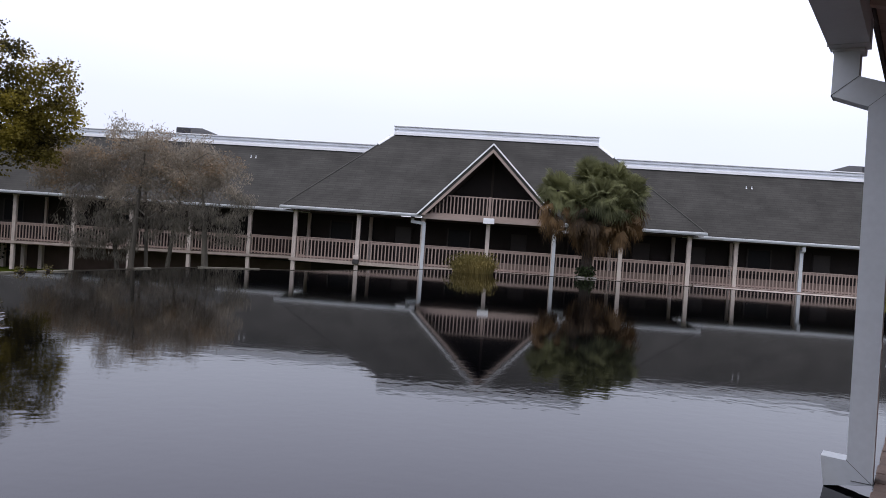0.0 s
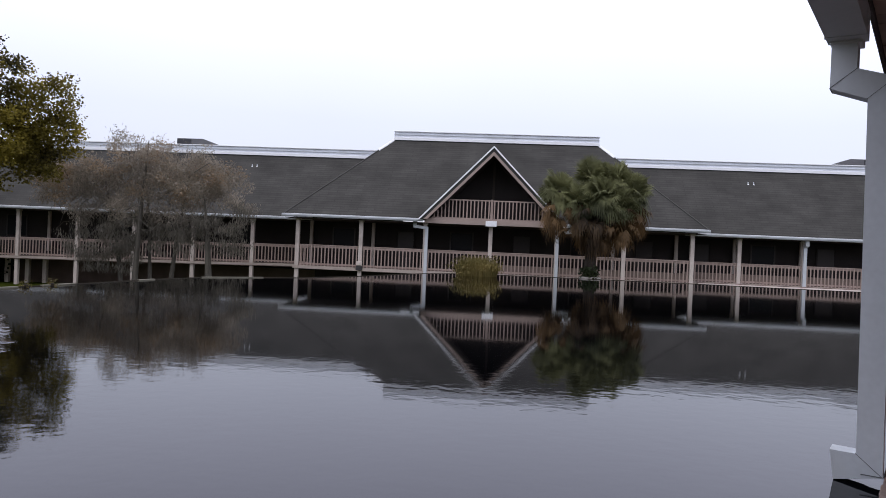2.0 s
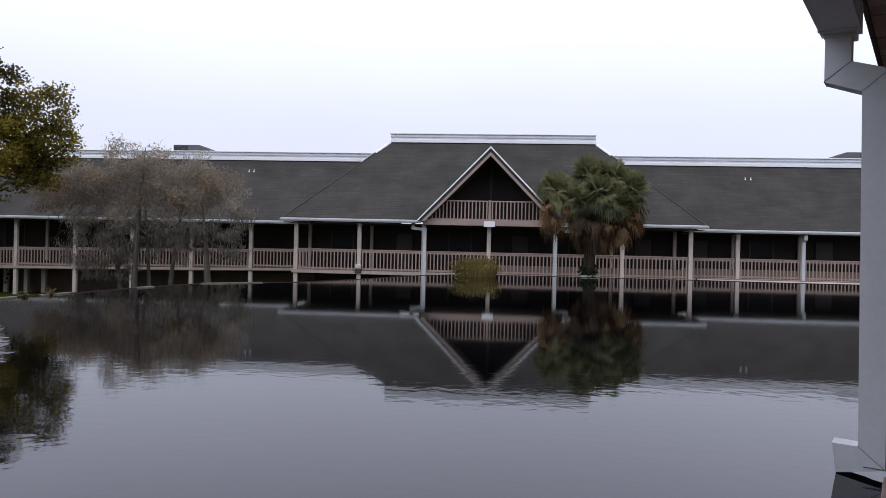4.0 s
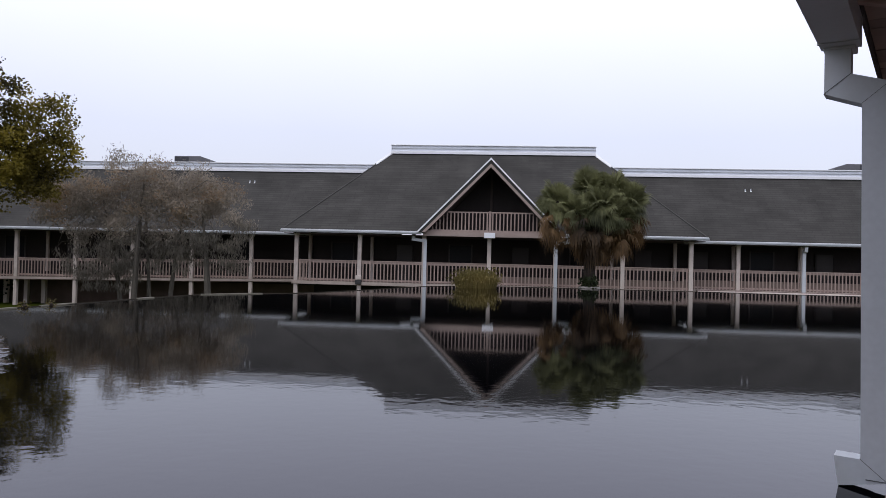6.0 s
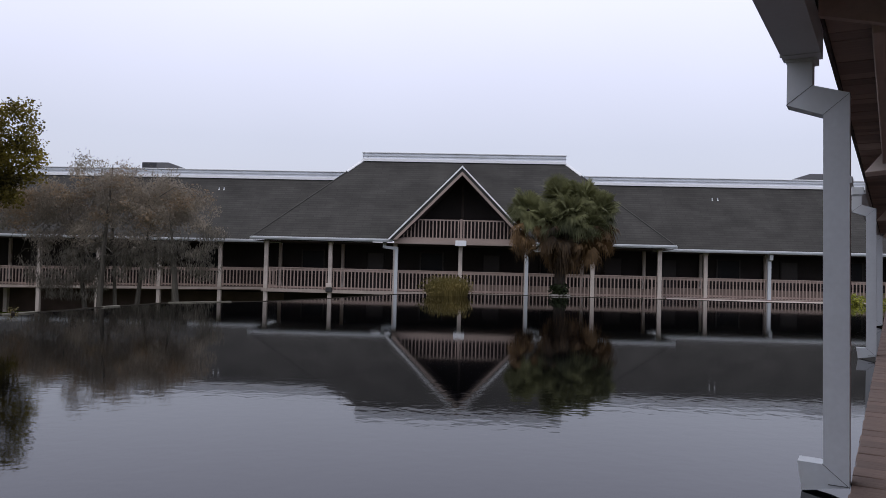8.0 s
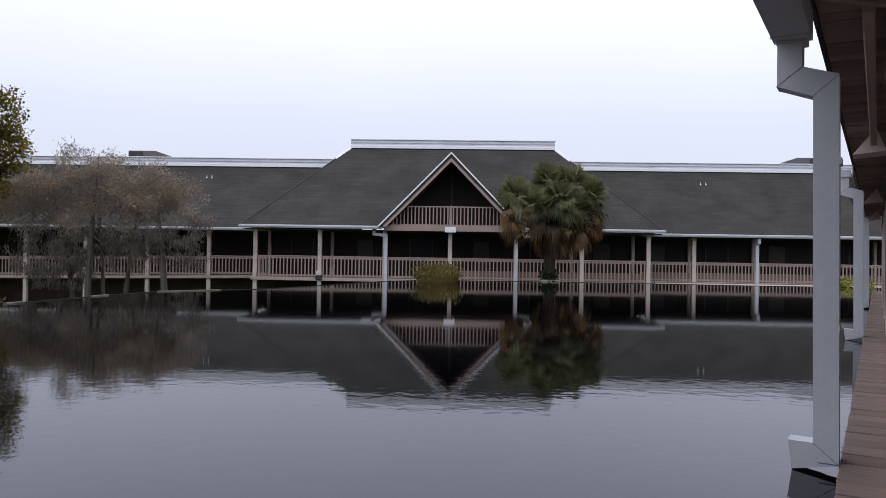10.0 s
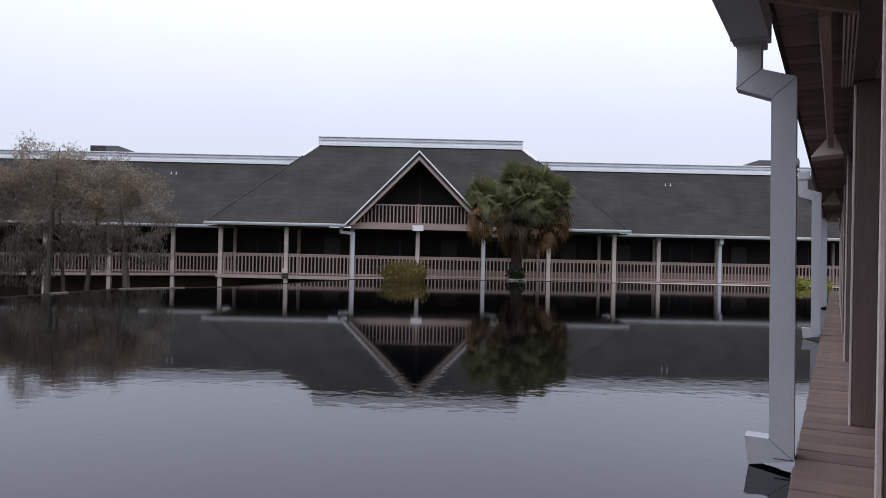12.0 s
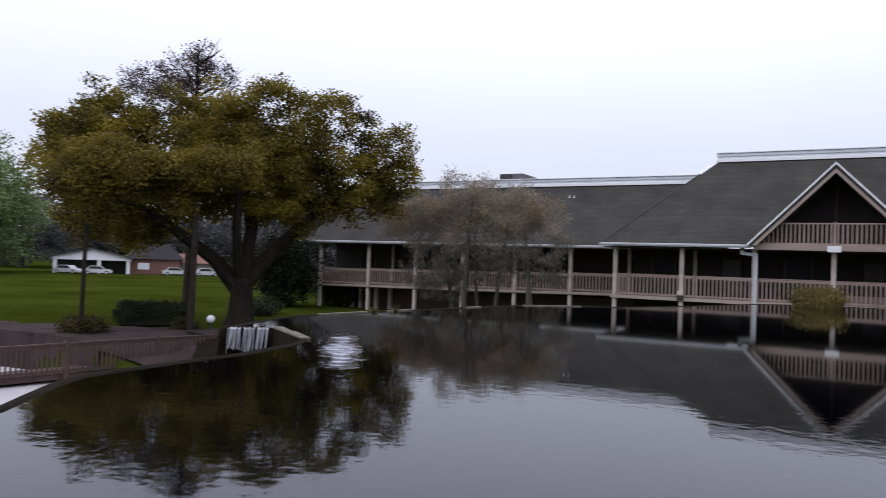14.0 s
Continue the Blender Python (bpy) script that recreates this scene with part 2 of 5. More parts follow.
# the breeze ruffles the open middle of the pond; the far water lies calm in the lee of the building
sy = n.new("ShaderNodeSeparateXYZ")
l.new(c.outputs["Object"], sy.inputs[0])
lee = n.new("ShaderNodeMapRange")
lee.interpolation_type = "SMOOTHSTEP"
lee.inputs["From Min"].default_value, lee.inputs["From Max"].default_value = 5.4, 8.0
lee.inputs["To Min"].default_value, lee.inputs["To Max"].default_value = 1.0, 0.12
l.new(sy.outputs["Y"], lee.inputs[0])
hl = n.new("ShaderNodeMath")
hl.operation = "MULTIPLY"
l.new(hm.outputs[0], hl.inputs[0])
l.new(lee.outputs[0], hl.inputs[1])
bp = n.new("ShaderNodeBump")
bp.inputs["Strength"].default_value, bp.inputs["Distance"].default_value = 1.0, 0.0024
# choppy water before the fall
mp2 = n.new("ShaderNodeMapping")
mp2.vector_type = "TEXTURE"
mp2.inputs["Location"].default_value = (-5.6, 7.5, WZ)
mp2.inputs["Rotation"].default_value = (0, 0, radians(36.8))
mp2.inputs["Scale"].default_value = (0.42, 3.0, 1)
l.new(c.outputs["Object"], mp2.inputs[0])
gr2 = n.new("ShaderNodeTexGradient")
gr2.gradient_type = "SPHERICAL"
l.new(mp2.outputs[0], gr2.inputs[0])
nz3 = n.new("ShaderNodeTexNoise")
nz3.inputs["Scale"].default_value, nz3.inputs["Detail"].default_value = 5.0, 3
l.new(c.outputs["Object"], nz3.inputs["Vector"])
nz4 = n.new("ShaderNodeTexNoise")
nz4.inputs["Scale"].default_value, nz4.inputs["Detail"].default_value = 2.6, 3
l.new(c.outputs["Object"], nz4.inputs["Vector"])
rag = n.new("ShaderNodeMath")
rag.operation = "MULTIPLY_ADD"
l.new(nz4.outputs[0], rag.inputs[0])
rag.inputs[1].default_value = 0.9
l.new(gr2.outputs["Fac"], rag.inputs[2])
pat = n.new("ShaderNodeMapRange")
pat.interpolation_type = "SMOOTHSTEP"
pat.inputs["From Min"].default_value, pat.inputs["From Max"].default_value = 0.76, 1.35
l.new(rag.outputs[0], pat.inputs[0])
chn = n.new("ShaderNodeMath")
chn.operation = "MULTIPLY"
l.new(pat.outputs[0], chn.inputs[0])
l.new(nz3.outputs[0], chn.inputs[1])
ch = n.new("ShaderNodeMath")
ch.operation = "MULTIPLY_ADD"
l.new(chn.outputs[0], ch.inputs[0])
ch.inputs[1].default_value = 66.0
l.new(hl.outputs[0], ch.inputs[2])
# air bubbles whiten the chop in broken streaks
fo = n.new("ShaderNodeMath")
fo.operation = "MULTIPLY"
l.new(pat.outputs[0], fo.inputs[0])
l.new(nz3.outputs[0], fo.inputs[1])
fr = n.new("ShaderNodeMapRange")
fr.interpolation_type = "SMOOTHSTEP"
fr.inputs["From Min"].default_value, fr.inputs["From Max"].default_value = 0.12, 0.42
l.new(fo.outputs[0], fr.inputs[0])
fm = n.new("ShaderNodeMix")
fm.data_type = "RGBA"
l.new(fr.outputs[0], fm.inputs["Factor"])
fm.inputs["A"].default_value, fm.inputs["B"].default_value = (0.0010, 0.0011, 0.0016, 1), (0.42, 0.44, 0.52, 1)
l.new(fm.outputs["Result"], b.inputs["Base Color"])
l.new(ch.outputs[0], bp.inputs["Height"])
l.new(bp.outputs[0], b.inputs["Normal"])


# ---- mesh helpers ----
def mesh_ob(name, verts, faces, material, parent=None, label="", smooth=False):
    me = bpy.data.meshes.new(name)
    me.from_pydata([tuple(v) for v in verts], [], [tuple(f) for f in faces])
    me.update()
    if smooth:
        me.polygons.foreach_set("use_smooth", [True] * len(me.polygons))
    me.materials.append(material)
    ob = new(name, me)
    if parent is not None:
        ob.parent = parent
    if label:
        tagged(ob, label)
    return ob


def part(name, bm, material, parent=None, label=""):
    me = bpy.data.meshes.new(name)
    bmesh.ops.recalc_face_normals(bm, faces=bm.faces)
    bm.to_mesh(me)
    bm.free()
    me.materials.append(material)
    ob = new(name, me)
    if parent is not None:
        ob.parent = parent
    if label:
        tagged(ob, label)
    return ob


def empty(name, m=None):
    ob = new(name)
    ob.empty_display_size = 0.2
    if m is not None:
        ob.matrix_world = m
    return ob


def add_box(bm, x0, x1, y0, y1, z0, z1, bev=0.0):
    r = bmesh.ops.create_cube(bm, size=1)
    m = Matrix.Translation(((x0 + x1) / 2, (y0 + y1) / 2, (z0 + z1) / 2)) @ Matrix.Diagonal((x1 - x0, y1 - y0, z1 - z0, 1))
    bmesh.ops.transform(bm, matrix=m, verts=r["verts"])
    if bev:
        es = {e for v in r["verts"] for e in v.link_edges}
        bmesh.ops.bevel(bm, geom=list(es), offset=bev, segments=1, affect="EDGES")


def box(name, x0, x1, y0, y1, z0, z1, material, parent=None, bev=0.0, label=""):
    bm = bmesh.new()
    add_box(bm, x0, x1, y0, y1, z0, z1, bev)
    return part(name, bm, material, parent, label)


def prism(bm, pts, y0, y1):
    """Closed outline in x, z, drawn out from y0 to y1."""
    a = [bm.verts.new((x, y0, z)) for x, z in pts]
    c2 = [bm.verts.new((x, y1, z)) for x, z in pts]
    bm.faces.new(a)
    bm.faces.new(c2[::-1])
    for i in range(len(pts)):
        j = (i + 1) % len(pts)
        bm.faces.new((a[i], a[j], c2[j], c2[i]))


def tube(bm, path, radii, seg=8):
    """A tapered limb along a path."""
    rings = []
    for i, p in enumerate(path):
        p = Vector(p)
        d = (Vector(path[min(i + 1, len(path) - 1)]) - Vector(path[max(i - 1, 0)])).normalized()
        u = d.cross(Vector((0.3, 1, 0.1))).normalized()
        v = d.cross(u)
        rings.append([bm.verts.new(p + (u * math.cos(a) + v * math.sin(a)) * radii[i] * (1 + 0.12 * math.sin(3 * a + i)))
                      for a in [2 * math.pi * k / seg for k in range(seg)]])
    for r0, r1 in zip(rings, rings[1:]):
        for k in range(seg):
            bm.faces.new((r0[k], r0[(k + 1) % seg], r1[(k + 1) % seg], r1[k]))
    bm.faces.new(rings[0][::-1])
    bm.faces.new(rings[-1])


def leaf_cloud(name, centres, count, size, material, parent, seed=1, flat=0.6, hang=0.0, shell=0.55, scatter=1.5, per=26, asp=0.42, ragged=0.0):
    """Many small folded leaves, gathered in uneven clumps inside a set of ellipsoids (x, y, z, rx, ry, rz)."""
    rng = np.random.default_rng(seed)
    cs = np.array(centres, float)
    wgt = cs[:, 3] * cs[:, 4] * cs[:, 5]
    wgt = wgt ** 0.7
    wgt /= wgt.sum()
    nclump = max(12, count // per)
    pick = rng.choice(len(cs), nclump, p=wgt)
    d = rng.normal(size=(nclump, 3))
    d /= np.linalg.norm(d, axis=1)[:, None]
    rad = shell + (1.04 - shell) * rng.random(nclump) ** 0.6 + ragged * np.abs(rng.normal(size=nclump))
    cl = cs[pick, :3] + d * rad[:, None] * cs[pick, 3:]
    own = rng.integers(0, nclump, count)
    spread = size * scatter
    pos = cl[own] + np.clip(rng.normal(size=(count, 3)), -1.5, 1.5) * spread * np.array([1, 1, 0.7])
    u = rng.normal(size=(count, 3)) * np.array([1, 1, flat])
    u[:, 2] -= hang * 2.5
    u /= np.linalg.norm(u, axis=1)[:, None]
    w = np.cross(u, rng.normal(size=(count, 3)))
    w /= np.linalg.norm(w, axis=1)[:, None]
    nn = np.cross(u, w)
    s = size * (0.6 + 0.8 * rng.random(count))[:, None]
    v = np.empty((count, 4, 3))
    v[:, 0] = pos - u * s * 0.5
    v[:, 1] = pos + w * s * asp + nn * s * 0.12
    v[:, 2] = pos + u * s * 0.5
    v[:, 3] = pos - w * s * asp + nn * s * 0.12
    idx = np.arange(count * 4).reshape(count, 4)
    faces = np.concatenate([idx[:, [0, 1, 2]], idx[:, [0, 2, 3]]])
    return mesh_ob(name, v.reshape(-1, 3), faces.tolist(), material, parent)


def ramp(x, pts):
    """Piecewise-linear function."""
    return float(np.interp(x, [p[0] for p in pts], [p[1] for p in pts]))


# ---- ground, pond ----
BANK = [(-4.0, -12), (-4.4, 0), (-5.05, 3.0), (-5.38, 3.43), (-5.66, 3.8), (-5.88, 4.16), (-5.95, 4.65), (-6.0, 5.44), (-6.0, 6.2), (-6.25, 7.45),
        (-6.46, 7.88),
        (-9.2, 10.57), (-9.25, 12.1), (-9.05, 13.6), (-8.85, 14.9), (-8.55, 17.4), (-8.2, 19.1), (-6.0, 21.6), (-4.75, 24.9)]
RIM = [(-4.2, 26.9), (-3.4, 29.2), (-2.3, 30.7), (-0.8, 31.4), (1.5, 31.7), (8.0, 31.6), (11.0, 31.2), (60, 31.2)]
NOTCH = [(-7.85, 8.85), (-8.4, 8.35)]
LAND = BANK.index((-6.46, 7.88)) + 1
EDGE = BANK + [(-4.2, 26.9), (-3.9, 29.0), (-3.5, 33.7), (-2.4, 39.0), (-2.2, 48)]
SHORE = BANK[:LAND] + NOTCH + BANK[LAND:] + RIM
POND = SHORE + [(60, -12)]


mesh_ob("water", [(x, y, WZ) for x, y in POND], [range(len(POND))], M_WATER)
tagged(bpy.data.objects["water"], "dark still pond water with fine ripples", "water", kind="structure")


def edge_x(y):
    return ramp(y, [(p[1], p[0]) for p in EDGE])


def ground_z(x, y):
    d = edge_x(y) - x - 0.12
    if d > 5 and -31 < x < -11 and 3 < y < 17.2:
        return -3.6
    if d < 0:
        return -0.9
    if y > 52 or y < -14:
        d = 20
    z = ramp(d, [(0, -0.15), (0.35, -2.9), (3.5, -3.4), (12, -3.4), (14.3, -2.5), (15.6, -2.1), (18, -2.0), (30, -1.9), (200, -1.95), (4000, -2.0)])
    if d > 4:
        z += 0.10 * noise.noise(Vector((x * 0.15, y * 0.15, 0)))
    return z


xs = sorted(set([-4000, -1500, -600, -300, -200] + list(np.arange(-150, -40, 8)) + list(np.arange(-40, -14, 0.8)) + list(np.arange(-14, -1, 0.12)) + [0, 3, 10, 30, 60, 100, 300, 1000, 4000]))
ys = sorted(set([-4000, -1000, -300, -100, -50, -20] + list(np.arange(-14, 0, 2.0)) + list(np.arange(0, 50, 0.5)) + [54, 60, 70, 80, 100, 140, 200, 400, 1000, 4000]))
gv = []
for yy in ys:
    for xx in xs:
        gv.append((xx, yy, ground_z(xx, yy) if (-14 <= yy <= 52 or xx < -30) else -1.95))
nx = len(xs)
gf = [(j * nx + i, j * nx + i + 1, (j + 1) * nx + i + 1, (j + 1) * nx + i) for j in range(len(ys) - 1) for i in range(nx - 1)]
ground = mesh_ob("ground", gv, gf, M_GRASS, smooth=True)
tagged(ground, "mown green lawn sloping down from the pond bank", "lawn", kind="structure")
# bank: soil strip along the pond's edge, and the low rim before the building
bv, bf = [], []
for i, (x, y) in enumerate(SHORE):
    (xa, ya), (xb, yb) = SHORE[max(i - 1, 0)], SHORE[min(i + 1, len(SHORE) - 1)]
    ln = math.hypot(xb - xa, yb - ya)
    ox, oy = -(yb - ya) / ln, (xb - xa) / ln
    for off, dz in ((-0.15, -0.05), (0, 0.014), (0.07, 0.012), (0.11, -0.3), (0.4, -2.4), (0.8, -2.7)):
        bv.append((x + ox * off, y + oy * off, WZ + dz))
for i in range(len(SHORE) - 1):
    for k in range(5):
        a = i * 6 + k
        bf.append((a, a + 6, a + 7, a + 1))
bank = mesh_ob("pond_bank", bv, bf, M_SOIL)
tagged(bank, "low dark earth bank along the pond edge", "bank", kind="structure")


# ---- building kit, in a local frame: x along the front, y into the building, z up ----
def railing(m, x0, x1, y, z0, z1, gr, pitch=0.185, mt=None, label="weathered tan wooden railing with upright pickets", panel=0.0):
    mt = mt or M_RAIL
    r = empty("railing", m @ Matrix.Translation((x0, y, z0)))
    tagged(r, label, "railing", gr)
    w, h = x1 - x0, z1 - z0
    box("top_rail", 0, w, -0.05, 0.05, h - 0.05, h, mt, r, 0.008)
    box("upper_rail", 0, w, -0.02, 0.02, h - 0.16, h - 0.053, mt, r)
    box("bottom_rail", 0, w, -0.02, 0.02, 0.05, 0.14, mt, r)
    if panel:
        box("low_panel", 0.02, w - 0.02, 0.03, 0.05, 0.0, h * panel, M_PANEL, r)
    cnt = max(1, round(w / pitch))
    me = None
    for k in range(cnt):
        xk = (k + 0.5) * w / cnt
        if me is None:
            o = box("picket", -0.031, 0.031, -0.045, -0.021, 0.0, h - 0.053, mt, r)
            me = o.data
        else:
            o = new("picket", me)
            o.parent = r
        o.location = (xk, 0, 0)
    return r


def post(m, x, y, z0, z1, w, gr, cap=True, mt=None, label="square beige painted wooden gallery post"):
    p = empty("post", m @ Matrix.Translation((x, y, z0)))
    tagged(p, label, "post", gr)
    box("shaft", -w / 2, w / 2, -w / 2, w / 2, 0, z1 - z0, mt or M_POST, p, 0.01)
    if cap:
        box("head_block", -w * 0.62, w * 0.62, -w * 0.62, w * 0.62, z1 - z0 - 0.10, z1 - z0 - 0.004, M_POST, p, 0.008)
    return p


def gutter(m, x0, x1, y, z, gr):
    g = empty("gutter", m @ Matrix.Translation((x0, y, z)))
    tagged(g, "white painted metal roof gutter", "gutter", gr)
    bm = bmesh.new()
    w = x1 - x0
    prof = [(0.0, 0.0), (-0.09, 0.0), (-0.13, 0.07), (-0.13, 0.13), (-0.115, 0.13), (-0.115, 0.075), (-0.08, 0.015), (0.0, 0.015)]
    a = [bm.verts.new((0, p, q)) for p, q in prof]
    c2 = [bm.verts.new((w, p, q)) for p, q in prof]
    bm.faces.new(a)
    bm.faces.new(c2[::-1])
    for i in range(len(prof)):
        j = (i + 1) % len(prof)
        bm.faces.new((a[i], a[j], c2[j], c2[i]))
    part("trough", bm, M_GUT, g)
    for xx in (-0.005, w + 0.005):
        box("end_cap", xx - 0.004, xx + 0.004, -0.125, 0, 0.0, 0.125, M_GUT, g)
    box("drip_edge", 0, w, -0.02, 0.06, 0.135, 0.16, M_WHITE, g)
    return g


def downspout(m, x, y, ztop, zbot, out=0.2, kick=True, w=0.14, gr="downspouts"):
    """Square pipe: outlet under the gutter, offset elbow back to the post, a mitred kick-out at the foot."""
    d = empty("downspout", m @ Matrix.Translation((x, y, 0)))
    tagged(d, "grey-white square metal downspout with offset elbow", "downspout", gr)
    h = w / 2
    dd = w * 0.47

    def seg(name, pts, g=0.0, mt=None):
        """Square tube through cross-sections, each given by its outer and inner (y, z)."""
        bm = bmesh.new()
        rings = []
        for (ya, za), (yb, zb) in pts:
            rings.append([bm.verts.new((sx * (h + g), q[0] + sg * g, q[1])) for sx, q, sg in ((-1, (ya, za), -1), (1, (ya, za), -1), (1, (yb, zb), 1), (-1, (yb, zb), 1))])
        for r0, r1 in zip(rings, rings[1:]):
            for k in range(4):
                bm.faces.new((r0[k], r0[(k + 1) % 4], r1[(k + 1) % 4], r1[k]))
        bm.faces.new(rings[0][::-1])
        bm.faces.new(rings[-1])
        return part(name, bm, mt or M_GUT, d)

    def cut(yc, zc, tilt):
        return ((yc - dd, zc - tilt * dd), (yc + dd, zc + tilt * dd))

    z1, z2 = ztop - 0.22, ztop - 0.29
    seg("outlet", [cut(-out, ztop, 0), cut(-out, z1, 0.79)])
    seg("offset_elbow", [cut(-out, z1, 0.79), cut(0, z2, 0.86)])
    seg("elbow_seam", [cut(-out, z1 + 0.0025, 0.79), cut(-out, z1 - 0.0025, 0.79)], 0.002, M_SEAM)
    seg("elbow_seam", [cut(0, z2 + 0.0015, 0.86), cut(0, z2 - 0.0015, 0.86)], 0.002, M_SEAM)
    if kick:
        foot = ((0.022 - dd, zbot + 0.175), (0.022 + dd, zbot + 0.055))
        seg("pipe", [cut(0, z2, 0.86), foot])
        seg("kick_seam", [tuple((q, r + 0.003) for q, r in foot), tuple((q, r - 0.001) for q, r in foot)], 0.002, M_SEAM)
        seg("kick_out", [foot, ((-0.187, zbot + 0.178), (-0.162, zbot + 0.004))])
        box("kick_flap", -h - 0.004, h + 0.004, -0.02, 0.085, zbot + 0.058, zbot + 0.063, M_SEAM, d)
    else:
        seg("pipe", [cut(0, z2, 0.86), cut(0, zbot, 0)])
    box("gutter_box", -h - 0.012, h + 0.012, -out - dd - 0.01, -out + dd + 0.025, ztop - 0.012, ztop + 0.12, M_GUT, d, 0.004)
    for zz in ((ztop - 0.75, ztop - 1.75) if kick else ()):
        box("pipe_strap", -h - 0.003, h + 0.003, dd - 0.01, dd + 0.018, zz - 0.02, zz + 0.02, M_GUT, d)
    return d


def gable(m, xl, xr, yf, z0, rise, yb, balcony_back=2.0, post_mid=True, gr="balcony railings"):
    """Projecting gable: two roof slabs, white rake trim, brown rake boards, a balcony with railing inside."""
    xm, hw = (xl + xr) / 2, (xr - xl) / 2
    g = empty("gable", m @ Matrix.Translation((xm, yf, z0)))
    tagged(g, "projecting roof gable with white-edged rakes and open balcony", "gable", "gables")
    L = yb - yf
    th = 0.16
    for s in (-1, 1):
        bm = bmesh.new()
        prism(bm, [(s * hw, 0), (0, rise), (0, rise - th * 1.4), (s * (hw - th * 1.4), 0)][::s], 0, L)
        part("roof_slope", bm, M_ROOF, g)
        bm = bmesh.new()
        prism(bm, [(s * (hw + 0.05), 0.0), (0, rise + 0.07), (0, rise - 0.03), (s * (hw - 0.05), -0.0)][::s], -0.05, -0.003)
        part("rake_trim", bm, M_WHITE, g)
        bm = bmesh.new()
        k = 0.41
        prism(bm, [(s * (hw - 0.06), 0.0), (0, rise - 0.04), (0, rise - k), (s * (hw - k), 0.0)][::s], 0.003, 0.06)
        part("rake_board", bm, M_BEAM, g)
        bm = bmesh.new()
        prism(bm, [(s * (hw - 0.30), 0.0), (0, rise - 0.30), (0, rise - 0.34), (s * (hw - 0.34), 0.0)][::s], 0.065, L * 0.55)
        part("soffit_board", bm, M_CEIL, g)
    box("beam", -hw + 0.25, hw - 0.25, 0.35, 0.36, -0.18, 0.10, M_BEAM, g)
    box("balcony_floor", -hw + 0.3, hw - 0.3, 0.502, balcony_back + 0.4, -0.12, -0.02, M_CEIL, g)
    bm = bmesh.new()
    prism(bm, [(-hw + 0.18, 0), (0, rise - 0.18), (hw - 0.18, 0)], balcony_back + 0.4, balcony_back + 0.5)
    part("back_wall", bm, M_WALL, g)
    if post_mid:
        box("king_post", -0.06, 0.06, balcony_back + 0.25, balcony_back + 0.39, 0.022, rise - 0.42, M_CEIL, g)
        bm = bmesh.new()
        add_box(bm, -0.28, 0.28, 0.30, 0.345, -0.24, 0.04, 0.01)
        part("bracket_plate", bm, M_WHITE, g)
    rh = 1.06
    for s in (-1, 1):
        wbot = hw - 0.62
        nb = int(wbot / 0.185)
        rr = empty("balcony_railing", m @ Matrix.Translation((xm, yf + 0.42, z0 + 0.03)))
        tagged(rr, "tan wooden balcony railing inside the gable", "railing", gr)
        wt = max(0.4, hw - 0.45 - rh * hw / rise)
        x0, x1 = (0.07, wt) if s > 0 else (-wt, -0.07)
        box("top_rail", x0, x1, -0.05, 0.05, rh - 0.06, rh, M_RAIL, rr, 0.008)
        box("bottom_rail", min(0.07 * s, wbot * s), max(0.07 * s, wbot * s), -0.02, 0.02, 0.05, 0.13, M_RAIL, rr)
        for q in range(nb + 1):
            xx = 0.14 + q * 0.185
            hh = min(rh - 0.06, (hw - 0.45 - xx) * rise / hw)
            if hh < 0.15:
                continue
            box("picket", s * xx - 0.031, s * xx + 0.031, -0.045, -0.021, 0.0, hh, M_RAIL, rr)
    box("rail_post", -0.06, 0.06, 0.37, 0.47, 0.03, 0.03 + rh + 0.03, M_RAIL, g, 0.006)
    return g


def slab(name, quad, thick, material, parent=None):
    """A roof plane with thickness from its four or three corners."""
    a = [Vector(q) for q in quad]
    nrm = (a[1] - a[0]).cross(a[2] - a[0]).normalized()
    if nrm.z < 0:
        nrm = -nrm
    v = a + [p - nrm * thick for p in a]
    k = len(a)
    f = [tuple(range(k)), tuple(range(2 * k - 1, k - 1, -1))] + [(i, i + k, (i + 1) % k + k, (i + 1) % k) for i in range(k)]
    bm = bmesh.new()
    bv2 = [bm.verts.new(p) for p in v]
    for ff in f:
        bm.faces.new([bv2[i] for i in ff])
    return part(name, bm, material, parent)


ID = Matrix.Identity(4)
# ---- far building ----
MIDX, DX = -1.15, 3.37
YM, YW = 38.6, 41.0
far = empty("gallery_building")
tagged(far, "long low brown building with dark shingle roof", "building")
# mid block roof
ex0, ex1, ey, ez = -11.93, 9.64, 37.95, 2.62
rx0, rx1, ry, rz = -7.10, 4.64, 43.2, 7.35
gx, gy, gz = -1.13, ey + 3.72 * (ry - ey) / (rz - ez), ez + 3.72
slab("front_slope", [(ex0, ey, ez), (-4.7, ey, ez), (gx, gy, gz), (gx, ry, rz), (rx0, ry, rz)], 0.12, M_ROOF, far)
slab("front_slope", [(2.44, ey, ez), (ex1, ey, ez), (rx1, ry, rz), (gx, ry, rz), (gx, gy, gz)], 0.12, M_ROOF, far)
slab("hip_slope", [(ex0, ey, ez), (rx0, ry, rz), (rx0, ry + 6, rz), (ex0, ry + 6, ez)], 0.12, M_ROOF, far)
slab("hip_slope", [(ex1, ey, ez), (rx1, ry, rz), (rx1, ry + 6, rz), (ex1, ry + 6, ez)], 0.12, M_ROOF, far)


